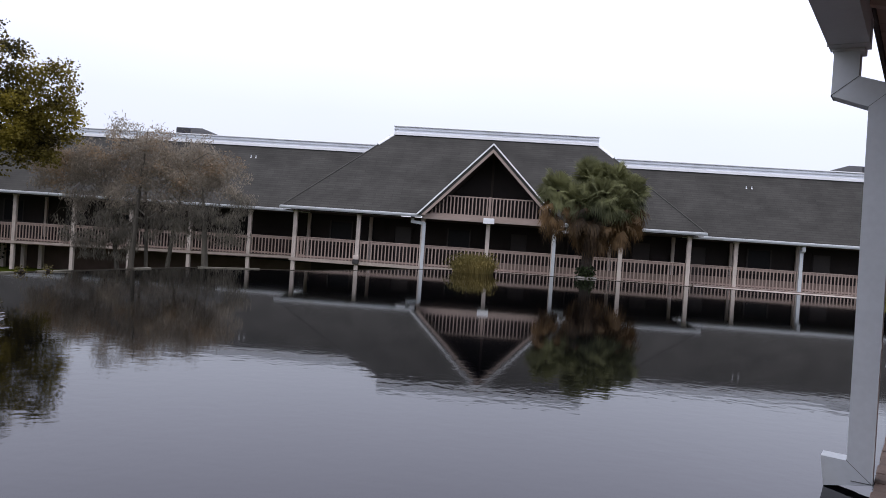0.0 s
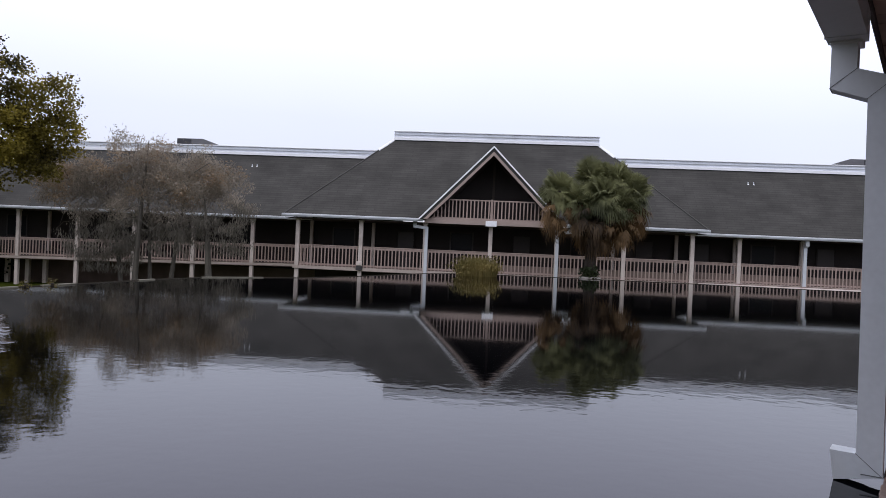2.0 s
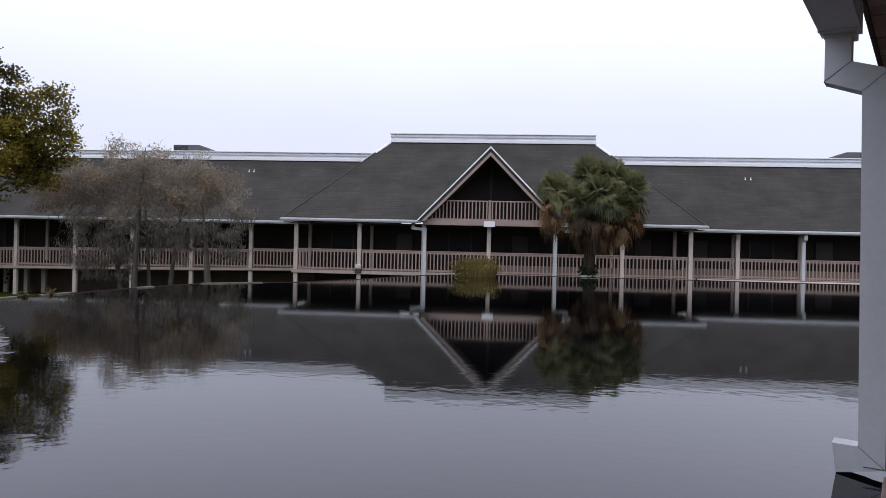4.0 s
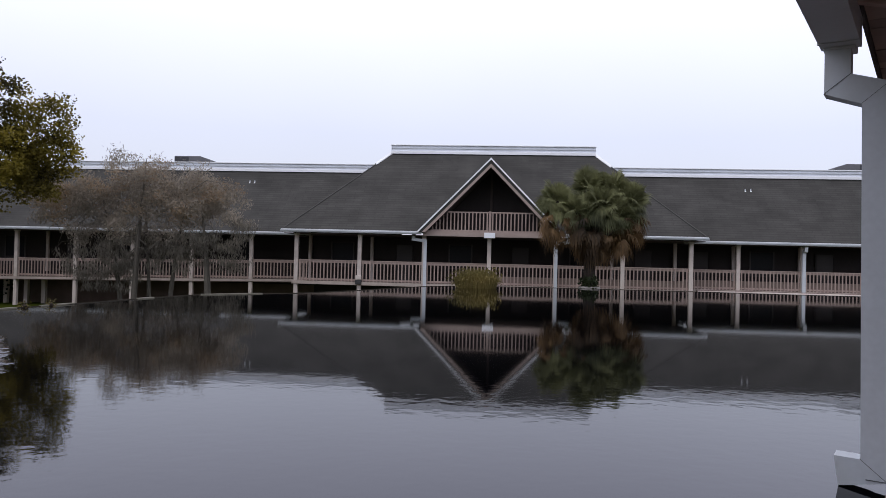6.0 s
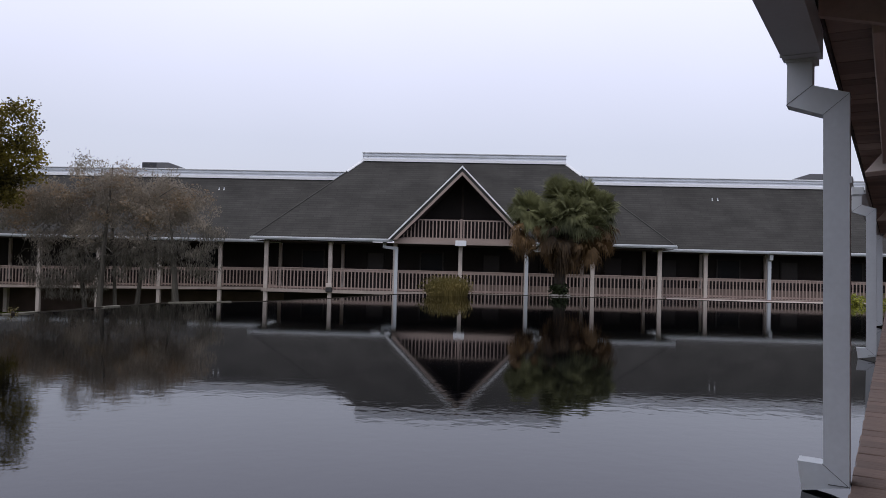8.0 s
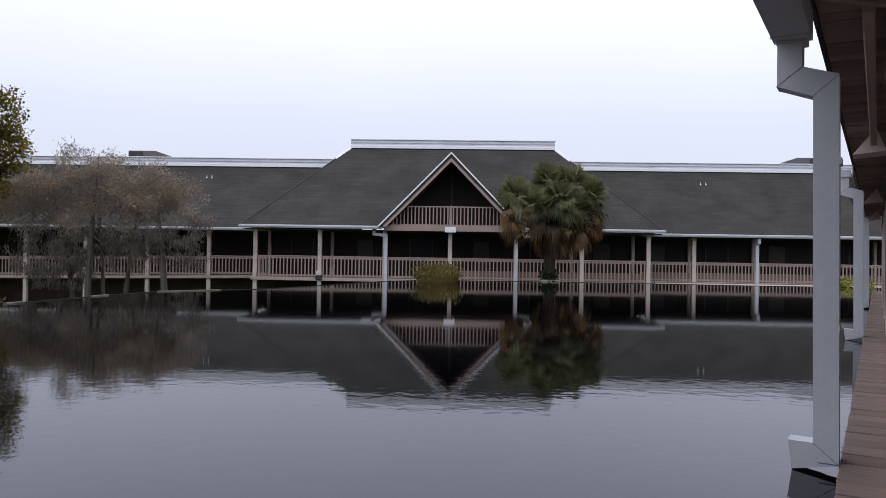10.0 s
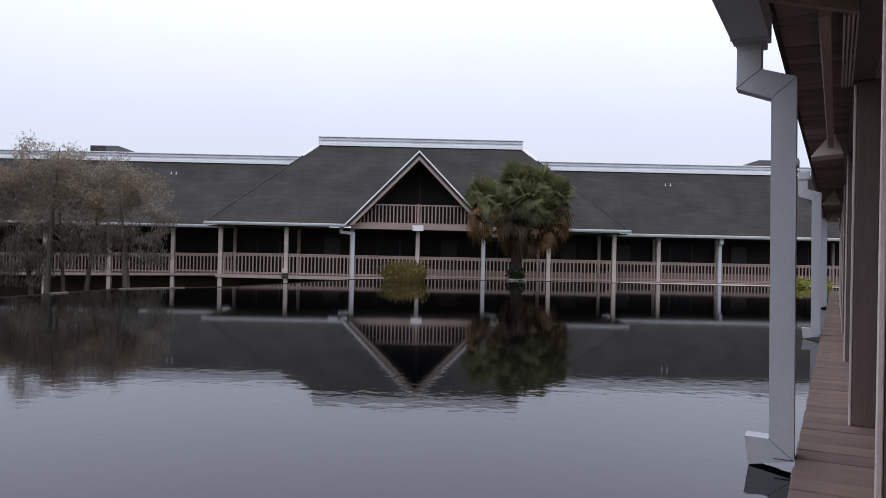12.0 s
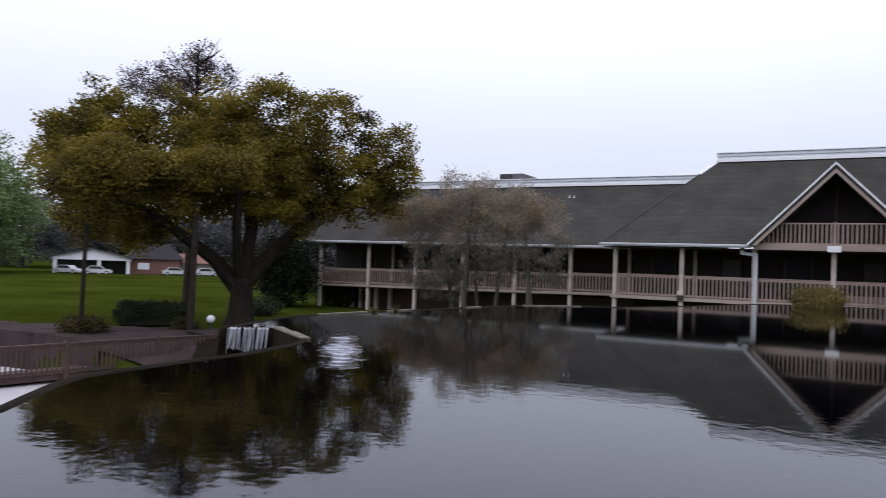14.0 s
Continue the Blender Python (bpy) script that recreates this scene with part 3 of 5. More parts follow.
def parapet(x0, x1, y, z, h, parent):
    """White metal parapet with three long ribs, a flat roof behind it."""
    box("parapet", x0, x1, y - 0.06, y + 0.3, z, z + h, M_PARA, parent, 0.01)
    box("parapet_cap", x0 - 0.03, x1 + 0.03, y - 0.14, y + 0.36, z + h + 0.002, z + h + 0.06, M_WHITE, parent, 0.01)
    box("parapet_foot", x0, x1, y - 0.12, y - 0.063, z - 0.02, z + 0.15, M_WHITE, parent, 0.01)
    box("parapet_rib", x0, x1, y - 0.10, y - 0.063, z + h * 0.62, z + h * 0.72, M_GUT, parent)
    box("flat_roof", x0, x1, y + 0.302, y + 5.5, z + 0.05, z + 0.15, M_AC, parent)


parapet(rx0, rx1, ry, rz, 0.46, far)


def ridge_strip(name, a, b, w, h, material):
    """A narrow strip lying along a hip, from a to b."""
    a, b = Vector(a), Vector(b)
    u = (b - a).normalized()
    q = u.cross(Vector((0, 0, 1))).normalized()
    up = q.cross(u)
    bm = bmesh.new()
    rings = [[bm.verts.new(p + q * i * w / 2 + up * k) for i, k in ((-1, -0.03), (1, -0.03), (1, 0.01), (0, h), (-1, 0.01))] for p in (a, b)]
    for k in range(5):
        bm.faces.new((rings[0][k], rings[0][(k + 1) % 5], rings[1][(k + 1) % 5], rings[1][k]))
    bm.faces.new(rings[0][::-1])
    bm.faces.new(rings[1])
    part(name, bm, material, far)


for e0, r0 in (((ex0, ey, ez), (rx0, ry, rz)), ((ex1, ey, ez), (rx1, ry, rz))):
    e0, r0 = Vector(e0), Vector(r0)
    ridge_strip("hip_cap", e0, e0.lerp(r0, 0.84), 0.13, 0.02, M_HIP)
    ridge_strip("hip_flashing", e0.lerp(r0, 0.842), r0, 0.16, 0.09, M_WHITE)
# wings
wy, wz, wry, wrz = 40.35, 2.52, 44.6, 6.36
LX0, RX1 = -34.2, 46.0
slab("front_slope", [(LX0, wy, wz), (-6, wy, wz), (-6, wry, wrz), (LX0 + 4.2, wry, wrz)], 0.12, M_ROOF, far)
slab("hip_slope", [(LX0, wy, wz), (LX0 + 4.2, wry, wrz), (LX0 + 4.2, wry + 5, wrz), (LX0, wry + 9, wz)], 0.12, M_ROOF, far)
slab("front_slope", [(4, wy, wz), (RX1, wy, wz), (RX1, wry, wrz), (4, wry, wrz)], 0.12, M_ROOF, far)
parapet(LX0 + 4.2, -8.3, wry, wrz, 0.46, far)
parapet(5.9, RX1, wry, wrz, 0.46, far)
gutter(ID, ex0, -4.6, ey, ez - 0.12, "gutters")
gutter(ID, 2.6, ex1, ey, ez - 0.12, "gutters")
gutter(ID, LX0, -11.0, wy, wz - 0.12, "gutters")
gutter(ID, 9.0, RX1, wy, wz - 0.12, "gutters")


def deck_z(x):
    return ramp(x, [(-34, -0.42), (-18, -0.18), (-11, -0.04), (-4, -0.02), (60, -0.02)])


# posts
left_posts = [-32.5, -28.5, -24.9, -21.5, -18.0, -14.55]
right_posts = [11.95, 15.25, 18.9, 22.3, 25.8, 29.3, 32.8, 36.3, 39.8]
mid_posts = [MIDX + DX * k for k in range(-3, 4)]
for x in mid_posts:
    post(ID, x, YM, -2.6 if x < -2 else -0.9, 2.46, 0.20, "gallery posts")
for x in left_posts:
    post(ID, x, YW, -2.6, 2.38, 0.20, "gallery posts")
for x in right_posts:
    post(ID, x, YW, -0.9, 2.38, 0.20, "gallery posts")
# railings bay by bay
for a, c2 in zip(mid_posts, mid_posts[1:]):
    railing(ID, a + 0.1, c2 - 0.1, YM, -0.02, 1.09, "gallery railings", panel=0.0 if a < -4 else 0.42)
lp = left_posts + [-11.3]
for a, c2 in zip(lp, lp[1:]):
    zz = (deck_z(a) + deck_z(c2)) / 2
    railing(ID, a + 0.1, c2 - 0.1, YW, zz + 0.04, zz + 1.09, "gallery railings")
rp = [8.95] + right_posts
for a, c2 in zip(rp, rp[1:]):
    railing(ID, a + 0.1, c2 - 0.1, YW, 0.0, 1.06, "gallery railings", panel=0.46)
# decks and edge boards
box("deck", mid_posts[0] - 0.2, mid_posts[-1] + 0.2, YM - 0.1, 43.5, -0.2, -0.04, M_DECK, far)
box("edge_board", mid_posts[0] - 0.2, mid_posts[-1] + 0.2, YM - 0.16, YM - 0.103, -0.19, -0.02, M_EDGE, far)
bm = bmesh.new()
prism(bm, [(-33, deck_z(-33)), (-18, deck_z(-18)), (-11.5, deck_z(-11.5)), (-11.5, deck_z(-11.5) - 0.16), (-18, deck_z(-18) - 0.16), (-33, deck_z(-33) - 0.16)], YW - 0.1, 43.6)
part("deck", bm, M_DECK, far)
bm = bmesh.new()
prism(bm, [(-33, deck_z(-33) + 0.02), (-18, deck_z(-18) + 0.02), (-11.5, deck_z(-11.5) + 0.02), (-11.5, deck_z(-11.5) - 0.12), (-18, deck_z(-18) - 0.12), (-33, deck_z(-33) - 0.12)], YW - 0.16, YW - 0.103)
part("edge_board", bm, M_EDGE, far)
box("deck", 9.8, RX1, YW - 0.355, 43.6, -0.2, -0.03, M_DECK, far)
box("edge_board", 9.2, RX1, YW - 0.16, YW - 0.103, -0.14, 0.0, M_EDGE, far)
box("edge_cap", 9.8, RX1, YW - 0.46, YW - 0.36, -0.3, -0.06, M_SLAT, far)
# walls and ceilings
sk = box("wall_far_skirt", -33, -2.6, 43.4, 43.58, -2.6, -0.45, mat("brown_skirt", (0.10, 0.068, 0.052), 0.85, 0.3, 1.5, 20, 0.2))
tagged(sk, "brown skirting wall under the raised gallery", "wall", kind="structure")
# both gallery walls carry the recess shade in their colour
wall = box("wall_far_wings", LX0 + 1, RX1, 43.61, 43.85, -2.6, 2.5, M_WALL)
tagged(wall, "brown siding wall behind the gallery, darkened for its shade", "wall", kind="structure")
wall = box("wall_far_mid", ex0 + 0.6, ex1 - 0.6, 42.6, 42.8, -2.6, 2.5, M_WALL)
tagged(wall, "brown siding wall behind the middle gallery, darkened for its shade", "wall", kind="structure")
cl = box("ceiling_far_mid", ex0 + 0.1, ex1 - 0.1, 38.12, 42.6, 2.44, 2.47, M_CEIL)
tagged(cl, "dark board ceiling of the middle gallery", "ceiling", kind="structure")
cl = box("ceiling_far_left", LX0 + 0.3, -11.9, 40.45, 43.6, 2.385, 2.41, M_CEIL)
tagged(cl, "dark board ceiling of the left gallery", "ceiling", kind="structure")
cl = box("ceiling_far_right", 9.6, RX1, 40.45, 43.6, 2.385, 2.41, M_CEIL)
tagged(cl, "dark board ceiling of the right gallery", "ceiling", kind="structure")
gable(ID, -4.78, 2.52, 37.7, 2.62, 3.74, 42.0)
downspout(Matrix.Translation((-4.44, 38.43, 0)) @ pose(0, 0, 0, 0, 0, -90), 0, 0, 2.48, -2.4, out=0.62, kick=False, w=0.17)
downspout(Matrix.Translation((2.24, 38.43, 0)) @ pose(0, 0, 0, 0, 0, 90), 0, 0, 2.48, -0.9, out=0.62, kick=False, w=0.17)
downspout(ID, 15.25, 40.85, 2.38, -0.9, out=0.25, kick=False, w=0.17)

# ---- near walkway ----
U = Vector((math.sin(radians(27.9)), math.cos(radians(27.9)), 0))
KN = 0.858
NM = Matrix.Translation((0, 0, WZ)) @ Matrix.Scale(KN, 4) @ Matrix(((-U.x, U.y, 0, 0), (-U.y, -U.x, 0, 0), (0, 0, 1, 0), (0, 0, 0, 1)))
DK = 0.07
S1, S2, S3 = 5.10, 13.75, 22.9
for s in (S1, S2, S3):
    downspout(NM, -s, -0.308, 2.62, 0.0, out=0.203, w=0.15, gr="walkway downspouts")


def box_gutter(x0, x1, y0, y1, z0, z1):
    """Wide white box gutter with an inner trough and an outer lip."""
    g = empty("gutter", NM)
    tagged(g, "wide white metal box gutter along the walkway eave", "gutter", "walkway gutters")
    box("base", x0, x1, y0, y1, z0, z0 + 0.012, M_GUT, g)
    box("outer_side", x0, x1, y0 - 0.012, y0, z0, z1, M_GUT, g)
    box("inner_side", x0, x1, y1, y1 + 0.012, z0, z1 + 0.03, M_GUT, g)
    box("end_cap", x0 - 0.012, x0 - 0.001, y0 - 0.012, y1 + 0.012, z0, z1, M_GUT, g)
    box("lip", x0 + 0.3, x1, y0 - 0.06, y0 - 0.013, z1 - 0.03, z1 + 0.004, M_GUT, g, 0.006)
    box("joint_band", x0 + 0.14, x0 + 0.17, y0 - 0.016, y1 + 0.016, z0 - 0.005, z1 - 0.022, M_GUT, g)


box_gutter(-S1 + 0.02, 4, -0.595, -0.40, 2.625, 2.78)
box_gutter(-S3 + 0.02, -S2 + 0.1, -0.56, -0.40, 2.625, 2.78)
box_gutter(-36, -S3 - 0.1, -0.56, -0.40, 2.625, 2.78)
for s in (2.3, 6.35, 10.4, 14.5, 18.6, 22.7, 26.8, 30.9):
    po = post(NM, -s, 0.187, DK, 2.6, 0.16, "walkway posts", False, M_WPOST, "square brown wooden walkway post, its lit edge added as a pale strip")
    # pale strip stands in for light on the post's pond-facing side
    st = box("lit_edge_strip", 0.042, 0.08, -0.098, -0.0815, 0.0, 2.5, M_SLAT, po, 0.003, "pale strip standing for light on the pond-side edge")
cl = box("ceiling_walkway", -36, 4, 0.24, 2.5, 2.62, 2.66, M_NBEAM)
cl.matrix_world = NM
tagged(cl, "brown board ceiling over the walkway", "ceiling", kind="structure")
wall = box("wall_walkway", -36, 4, 2.5, 2.7, -0.9, 2.66, M_NBEAM)
wall.matrix_world = NM
tagged(wall, "brown siding wall beside the walkway", "wall", kind="structure")
near = empty("walkway_roof", NM)
tagged(near, "dark shingle roof over the walkway", "roof", kind="structure")
slab("front_slope", [(-36, -0.44, 2.96), (4, -0.44, 2.96), (4, 3.4, 6.5), (-36, 3.4, 6.5)], 0.06, M_ROOF, near)
box("eave_fascia", -36, 4, -0.40, -0.375, 2.80, 2.94, M_CEIL, near)
box("post_beam", -36, 4, 0.085, 0.225, 2.602, 2.84, M_WPOST, near)
box("lower_beam", -9.9, -4.57, -0.118, -0.055, 2.60, 2.72, M_NBEAM, near, 0.008)
bm = bmesh.new()
ring0 = [bm.verts.new((-4.50, y, z)) for y, z in ((-0.37, 2.715), (0.08, 2.587), (0.08, 2.84), (-0.37, 2.84))]
ring1 = [bm.verts.new((-4.56, v2.co.y, v2.co.z)) for v2 in ring0]
bm.faces.new(ring0)
bm.faces.new(ring1[::-1])
for k in range(4):
    bm.faces.new((ring0[k], ring1[k], ring1[(k + 1) % 4], ring0[(k + 1) % 4]))
part("cross_brace", bm, M_NBEAM, near)
me = None
for k in range(150):
    s = 2.0 + k * 0.19
    if me is None:
        o = box("soffit_plank", -0.092, 0.092, -0.374, 0.084, 2.845, 2.865, M_SOFFIT, near)
        me = o.data
    else:
        o = new("soffit_plank", me)
        o.parent = near
    o.location = (-s, 0, 0.003 * math.sin(k * 1.9))
for k in range(4):
    box("trim_slat", -6.5, -4.6, 0.005 + 0.022 * k, 0.017 + 0.022 * k, 2.60 + 0.002 * k, 2.70, M_SLAT, near)
for s in (10.1, 18.4, 26.5):
    br = empty("eave_bracket", NM @ Matrix.Translation((-s, 0.0, 2.52)) @ pose(0, 0, 0, 0, 0, 90))
    tagged(br, "pale triangular bracket under the walkway eave", "bracket", "eave brackets")
    bm = bmesh.new()
    prism(bm, [(-0.30, 0.0), (0.05, 0.03), (-0.06, 0.30)], -0.1, 0.35)
    part("gusset", bm, M_SLAT, br)
deck = box("deck_walkway", -35, 4, -0.2, 2.5, -0.3, DK - 0.045, M_SOIL)
deck.matrix_world = NM
tagged(deck, "wooden boardwalk deck at the water's edge", "deck", kind="structure")
me = None
for k in range(165):
    s = -3.5 + k * 0.235
    if me is None:
        o = box("plank", -0.1115, 0.1115, -0.21, 2.5, -0.04, 0, M_DECK, deck, 0.004)
        me = o.data
    else:
        o = new("plank", me)
        o.parent = deck
    o.location = (-s, 0.004 * math.sin(k * 2.3), DK + 0.004 * math.sin(k * 1.7))

# ---- trees ----
oak = empty("oak_tree", Matrix.Translation((-25.8, 26.5, -1.95)))
tagged(oak, "broad live oak with yellow-green leaves on the lawn", "tree")
bm = bmesh.new()
tube(bm, [(0, 0, -0.2), (0, 0, 0.4), (0.05, 0, 1.3), (0.1, 0, 2.2)], [0.85, 0.60, 0.52, 0.52], 12)
part("trunk", bm, M_BARK, oak)
for pth, r0 in (([(0, 0, 1.6), (-0.7, -1.0, 3.0), (-1.6, -3.0, 4.5), (-3, -5.5, 6.0)], 0.55), ([(0.1, 0, 1.7), (0.9, 1.0, 3.4), (2.2, 2.2, 5.2), (4, 3.6, 7.0)], 0.55),
                ([(0.1, 0, 2.0), (0.3, 0.3, 4.5), (-0.2, -0.2, 8)], 0.5), ([(0, 0, 1.9), (0.8, -1.2, 4.2), (1.2, -1.5, 7.5)], 0.35), ([(0, 0, 1.9), (-1.0, 0.6, 4.6), (-1.4, 1, 8)], 0.35)):
    bm = bmesh.new()
    tube(bm, pth, [r0 * 0.8 * (1 - 0.25 * i) for i in range(len(pth))], 8)
    part("limb", bm, M_BARK, oak)

OAKC = [(-4.5, -5.3, 7.3, 1.9), (-4.7, -5.6, 8.9, 1.15), (-4.0, -4.5, 9.0, 2.0), (-4.1, -4.7, 5.1, 1.6), (-3.1, -3.3, 5.7, 2.1), (-2.4, -2.5, 8.7, 2.4),
        (-0.7, -0.6, 10.3, 1.8), (-0.3, -0.2, 7.6, 2.5), (1.2, 1.2, 9.7, 2.2), (1.4, 1.4, 7.2, 2.1), (3.3, 2.9, 9.4, 2.0), (3.8, 3.3, 7.4, 1.7)]
OAKC += [(5.2, 4.3, 8.7, 1.3), (5.4, 4.4, 7.2, 1.2), (2.5, 2.3, 5.9, 1.3), (-3.2, -3.4, 4.6, 1.0), (-4.4, -5.1, 4.7, 1.1), (-4.2, -4.7, 9.2, 1.4), (-1.6, -1.6, 10.7, 1.5), (-1.0, -1.0, 6.0, 1.4), (0.7, 0.8, 6.1, 1.5), (1.7, 1.6, 5.5, 1.2), (-2.0, -2.1, 5.3, 1.2), (3.6, 3.1, 5.9, 1.0), (4.7, 3.9, 6.3, 0.9), (5.3, 4.3, 5.9, 0.6)]
leaf_cloud("crown", [(x, y, z - max(0, z - 7.0) * (0.28 if x < 1 else 0.06), r * 0.98, r * 1.1, r * 0.93) for x, y, z, r in OAKC], 175000, 0.122, M_OAK, oak, 5, shell=0.3, scatter=2.5, per=150, ragged=0.09)
tagged(bpy.data.objects["crown"], kind="stuff")

# bare, moss-hung cypresses on the lower ground before the wing
cyp = empty("moss_hung_cypress", Matrix.Translation((-17, 34.0, -2.0)))
tagged(cyp, "grey-brown bare cypress trees hung with moss", "tree")
for k, (x, y, lean, h, r) in enumerate([(-18.3, 34.2, -1.4, 6.5, 0.13), (-17.6, 33.6, 0.5, 7.6, 0.16), (-16.3, 34.4, 1.0, 6.8, 0.13), (-13.95, 33.8, -0.5, 5.6, 0.2), (-17.2, 34.6, -0.5, 6.6, 0.11)]):
    bm = bmesh.new()
    tube(bm, [(x + 17, y - 34, -0.3), (x + 17 + lean * 0.1, y - 34, 0.5), (x + 17 + lean * 0.4, y - 34, h * 0.5), (x + 17 + lean, y - 34, h)], [r * 1.3, r * 0.9, r * 0.6, 0.02], 8)
    part("trunk", bm, M_MOSSBARK, cyp)
rng = random.Random(11)
for k in range(46):
    bx, bz = rng.uniform(-4.2, 3.2), rng.uniform(3.0, 6.6)
    d = rng.choice((-1, 1)) * rng.uniform(0.5, 1.3)
    yy = rng.uniform(-1.2, 1.2)
    bm = bmesh.new()
    tube(bm, [(bx, yy, bz), (bx + d * 0.5, yy + 0.1, bz + 0.45), (bx + d, yy, bz + 0.35), (bx + d * 1.4, yy, bz - 0.2)], [0.022, 0.018, 0.012, 0.006], 5)
    part("branch", bm, M_MOSSBARK, cyp)
CYPC = [(-19.6, 3.7, 1.5), (-18.0, 4.0, 2.0), (-16.2, 4.1, 2.0), (-14.7, 3.7, 1.7), (-13.8, 3.9, 1.2), (-21.1, 3.5, 1.5), (-20.3, 2.2, 0.8), (-18.3, 2.3, 0.9), (-16.4, 2.2, 0.8), (-12.9, 2.8, 0.6)]
leaf_cloud("moss", [(x + 17, 0, z + 2.0, r * 0.9, 1.3, r * 0.72) for x, z, r in CYPC], 23000, 0.13, M_MOSSB, cyp, 8, flat=0.6, hang=0.5, shell=0.1, scatter=1.9, per=90, asp=0.17, ragged=0.14)
leaf_cloud("twig_mass", [(x + 17, 0, z + 2.0, r * 0.85, 1.2, r * 0.75) for x, z, r in CYPC[:6]] + [(-1.6, 0, 7.5, 0.6, 0.5, 0.9), (0.2, 0, 7.2, 0.5, 0.5, 0.7)], 6000, 0.2, M_MOSSB, cyp, 9, flat=1.4, shell=0.3, scatter=1.2, per=14, asp=0.05)
leaf_cloud("withered_leaves", [(x + 17, -0.3, z + 2.1, r * 0.9, 1.2, r * 0.62) for x, z, r in CYPC[:6]], 4500, 0.11, M_RUST, cyp, 12, shell=0.2, scatter=2.6, per=70, asp=0.3, ragged=0.1)
leaf_cloud("hanging_moss", [(x + 17, 0, z, 0.9, 1.2, 0.9) for x, z in ((-20.5, 3.4), (-19.2, 3.2), (-17.9, 3.3), (-16.6, 3.3), (-15.2, 3.2), (-13.9, 3.7), (-12.8, 4.0), (-20.6, 2.3), (-19.4, 2.1), (-18.2, 2.2), (-13.2, 3.0))], 13000, 0.19, M_MOSS, cyp, 10, flat=0.4, hang=1.3, shell=0.1, scatter=1.0, per=60, asp=0.035)
for nm in ("moss", "twig_mass", "hanging_moss", "withered_leaves"):
    tagged(bpy.data.objects[nm], kind="stuff")

# fan palm in the water before the gallery
palm = empty("fan_palm", Matrix.Translation((3.34, 32.6, 0.12)) @ Matrix.Scale(0.905, 4))
tagged(palm, "fan palm with green crown over dead hanging fronds", "palm tree")
bm = bmesh.new()
tube(bm, [(0, 0, -0.5), (0, 0, 0.4), (0.04, 0, 1.6), (0.05, 0, 3.6)], [0.34, 0.27, 0.26, 0.30], 12)
part("trunk", bm, M_PALMBARK, palm)
rng = random.Random(4)


def frond(v, f, base, az, el, plen, flen, droop):
    """A petiole and a folded fan of narrow blades."""
    d = Vector((math.cos(az) * math.cos(el), math.sin(az) * math.cos(el) * 0.75, math.sin(el)))
    tip = base + d * plen
    side = d.cross(Vector((0, 0, 1)))
    side = side.normalized() if side.length > 0.01 else Vector((1, 0, 0))
    tw = rng.uniform(-1.1, 1.1)
    up = side.cross(d)
    side = side * math.cos(tw) + up * math.sin(tw)
    up = side.cross(d)
    i = len(v)
    v += [base + side * 0.02, base - side * 0.02, tip - side * 0.015, tip + side * 0.015]
    f.append((i, i + 1, i + 2, i + 3))
    for q in range(27):
        a = radians(-125 + 250 * q / 26)
        bl = flen * (0.72 + 0.28 * math.cos(a)) * rng.uniform(0.88, 1.05)
        dd = d * math.cos(a) + side * math.sin(a) + up * (-0.12 + 0.05 * (q % 2))
        w = dd.cross(up).normalized() * 0.026
        m2 = tip + dd * bl * 0.6
        e2 = tip + dd * bl - Vector((0, 0, droop * bl * rng.uniform(0.5, 1.2)))
        i = len(v)
        v += [tip, m2 + w, e2, m2 - w]
        f.append((i, i + 1, i + 2, i + 3))


HEADS = [(-1.62, 0.0, 4.15, 1.0), (-0.05, 0.2, 4.8, 1.08), (1.0, 0.15, 4.75, 0.95), (1.85, 0.0, 4.15, 0.98), (0.35, -0.5, 3.95, 1.05),
         (-0.65, -0.4, 3.65, 0.95), (1.2, -0.45, 3.55, 0.95)]
for hx, hy2, hz2, hs2 in HEADS:
    bm = bmesh.new()
    tube(bm, [(0.03, 0, 1.5), (hx * 0.35, hy2 * 0.4, 2.2), (hx * 0.85, hy2, hz2 - 0.7), (hx, hy2, hz2)], [0.2, 0.16, 0.13, 0.12], 9)
    part("stem", bm, M_PALMBARK, palm)
v, f = [], []
v2, f2 = [], []
for hx, hy2, hz2, hs2 in HEADS:
    for k in range(64):
        el = rng.uniform(-0.95, 1.45)
        frond(v, f, Vector((hx, hy2, hz2 + rng.uniform(-0.2, 0.15))), rng.uniform(0, 6.283), el, rng.uniform(0.25, 0.62) * hs2, rng.uniform(0.5, 0.72) * hs2, 0.12 + 0.4 * max(0, 0.5 - el))
    for k in range(17 if hy2 > -0.3 else 20):
        frond(v2, f2, Vector((hx, hy2, hz2 - 0.55 + rng.uniform(-0.75, 0.35))), rng.uniform(0, 6.283), rng.uniform(-1.4, 0.1), rng.uniform(0.3, 0.95) * hs2, rng.uniform(0.45, 0.75) * hs2, 0.75)
for k in range(40):
    frond(v2, f2, Vector((rng.uniform(-0.3, 0.5), rng.uniform(-0.3, 0.2), rng.uniform(2.1, 3.2))), rng.uniform(0, 6.283), rng.uniform(-1.5, -0.7), rng.uniform(0.2, 0.6), rng.uniform(0.45, 0.7), 0.8)
mesh_ob("fronds", v, f, M_PALM, palm)
mesh_ob("dead_fronds", v2, f2, M_DEADPALM, palm, "dry brown hanging fronds")
isl = empty("palm_planter", Matrix.Translation((3.34, 32.55, 0.16)) @ Matrix.Scale(0.8, 4))
tagged(isl, "low stone-edged planter island around the palm", "planter")
bm = bmesh.new()
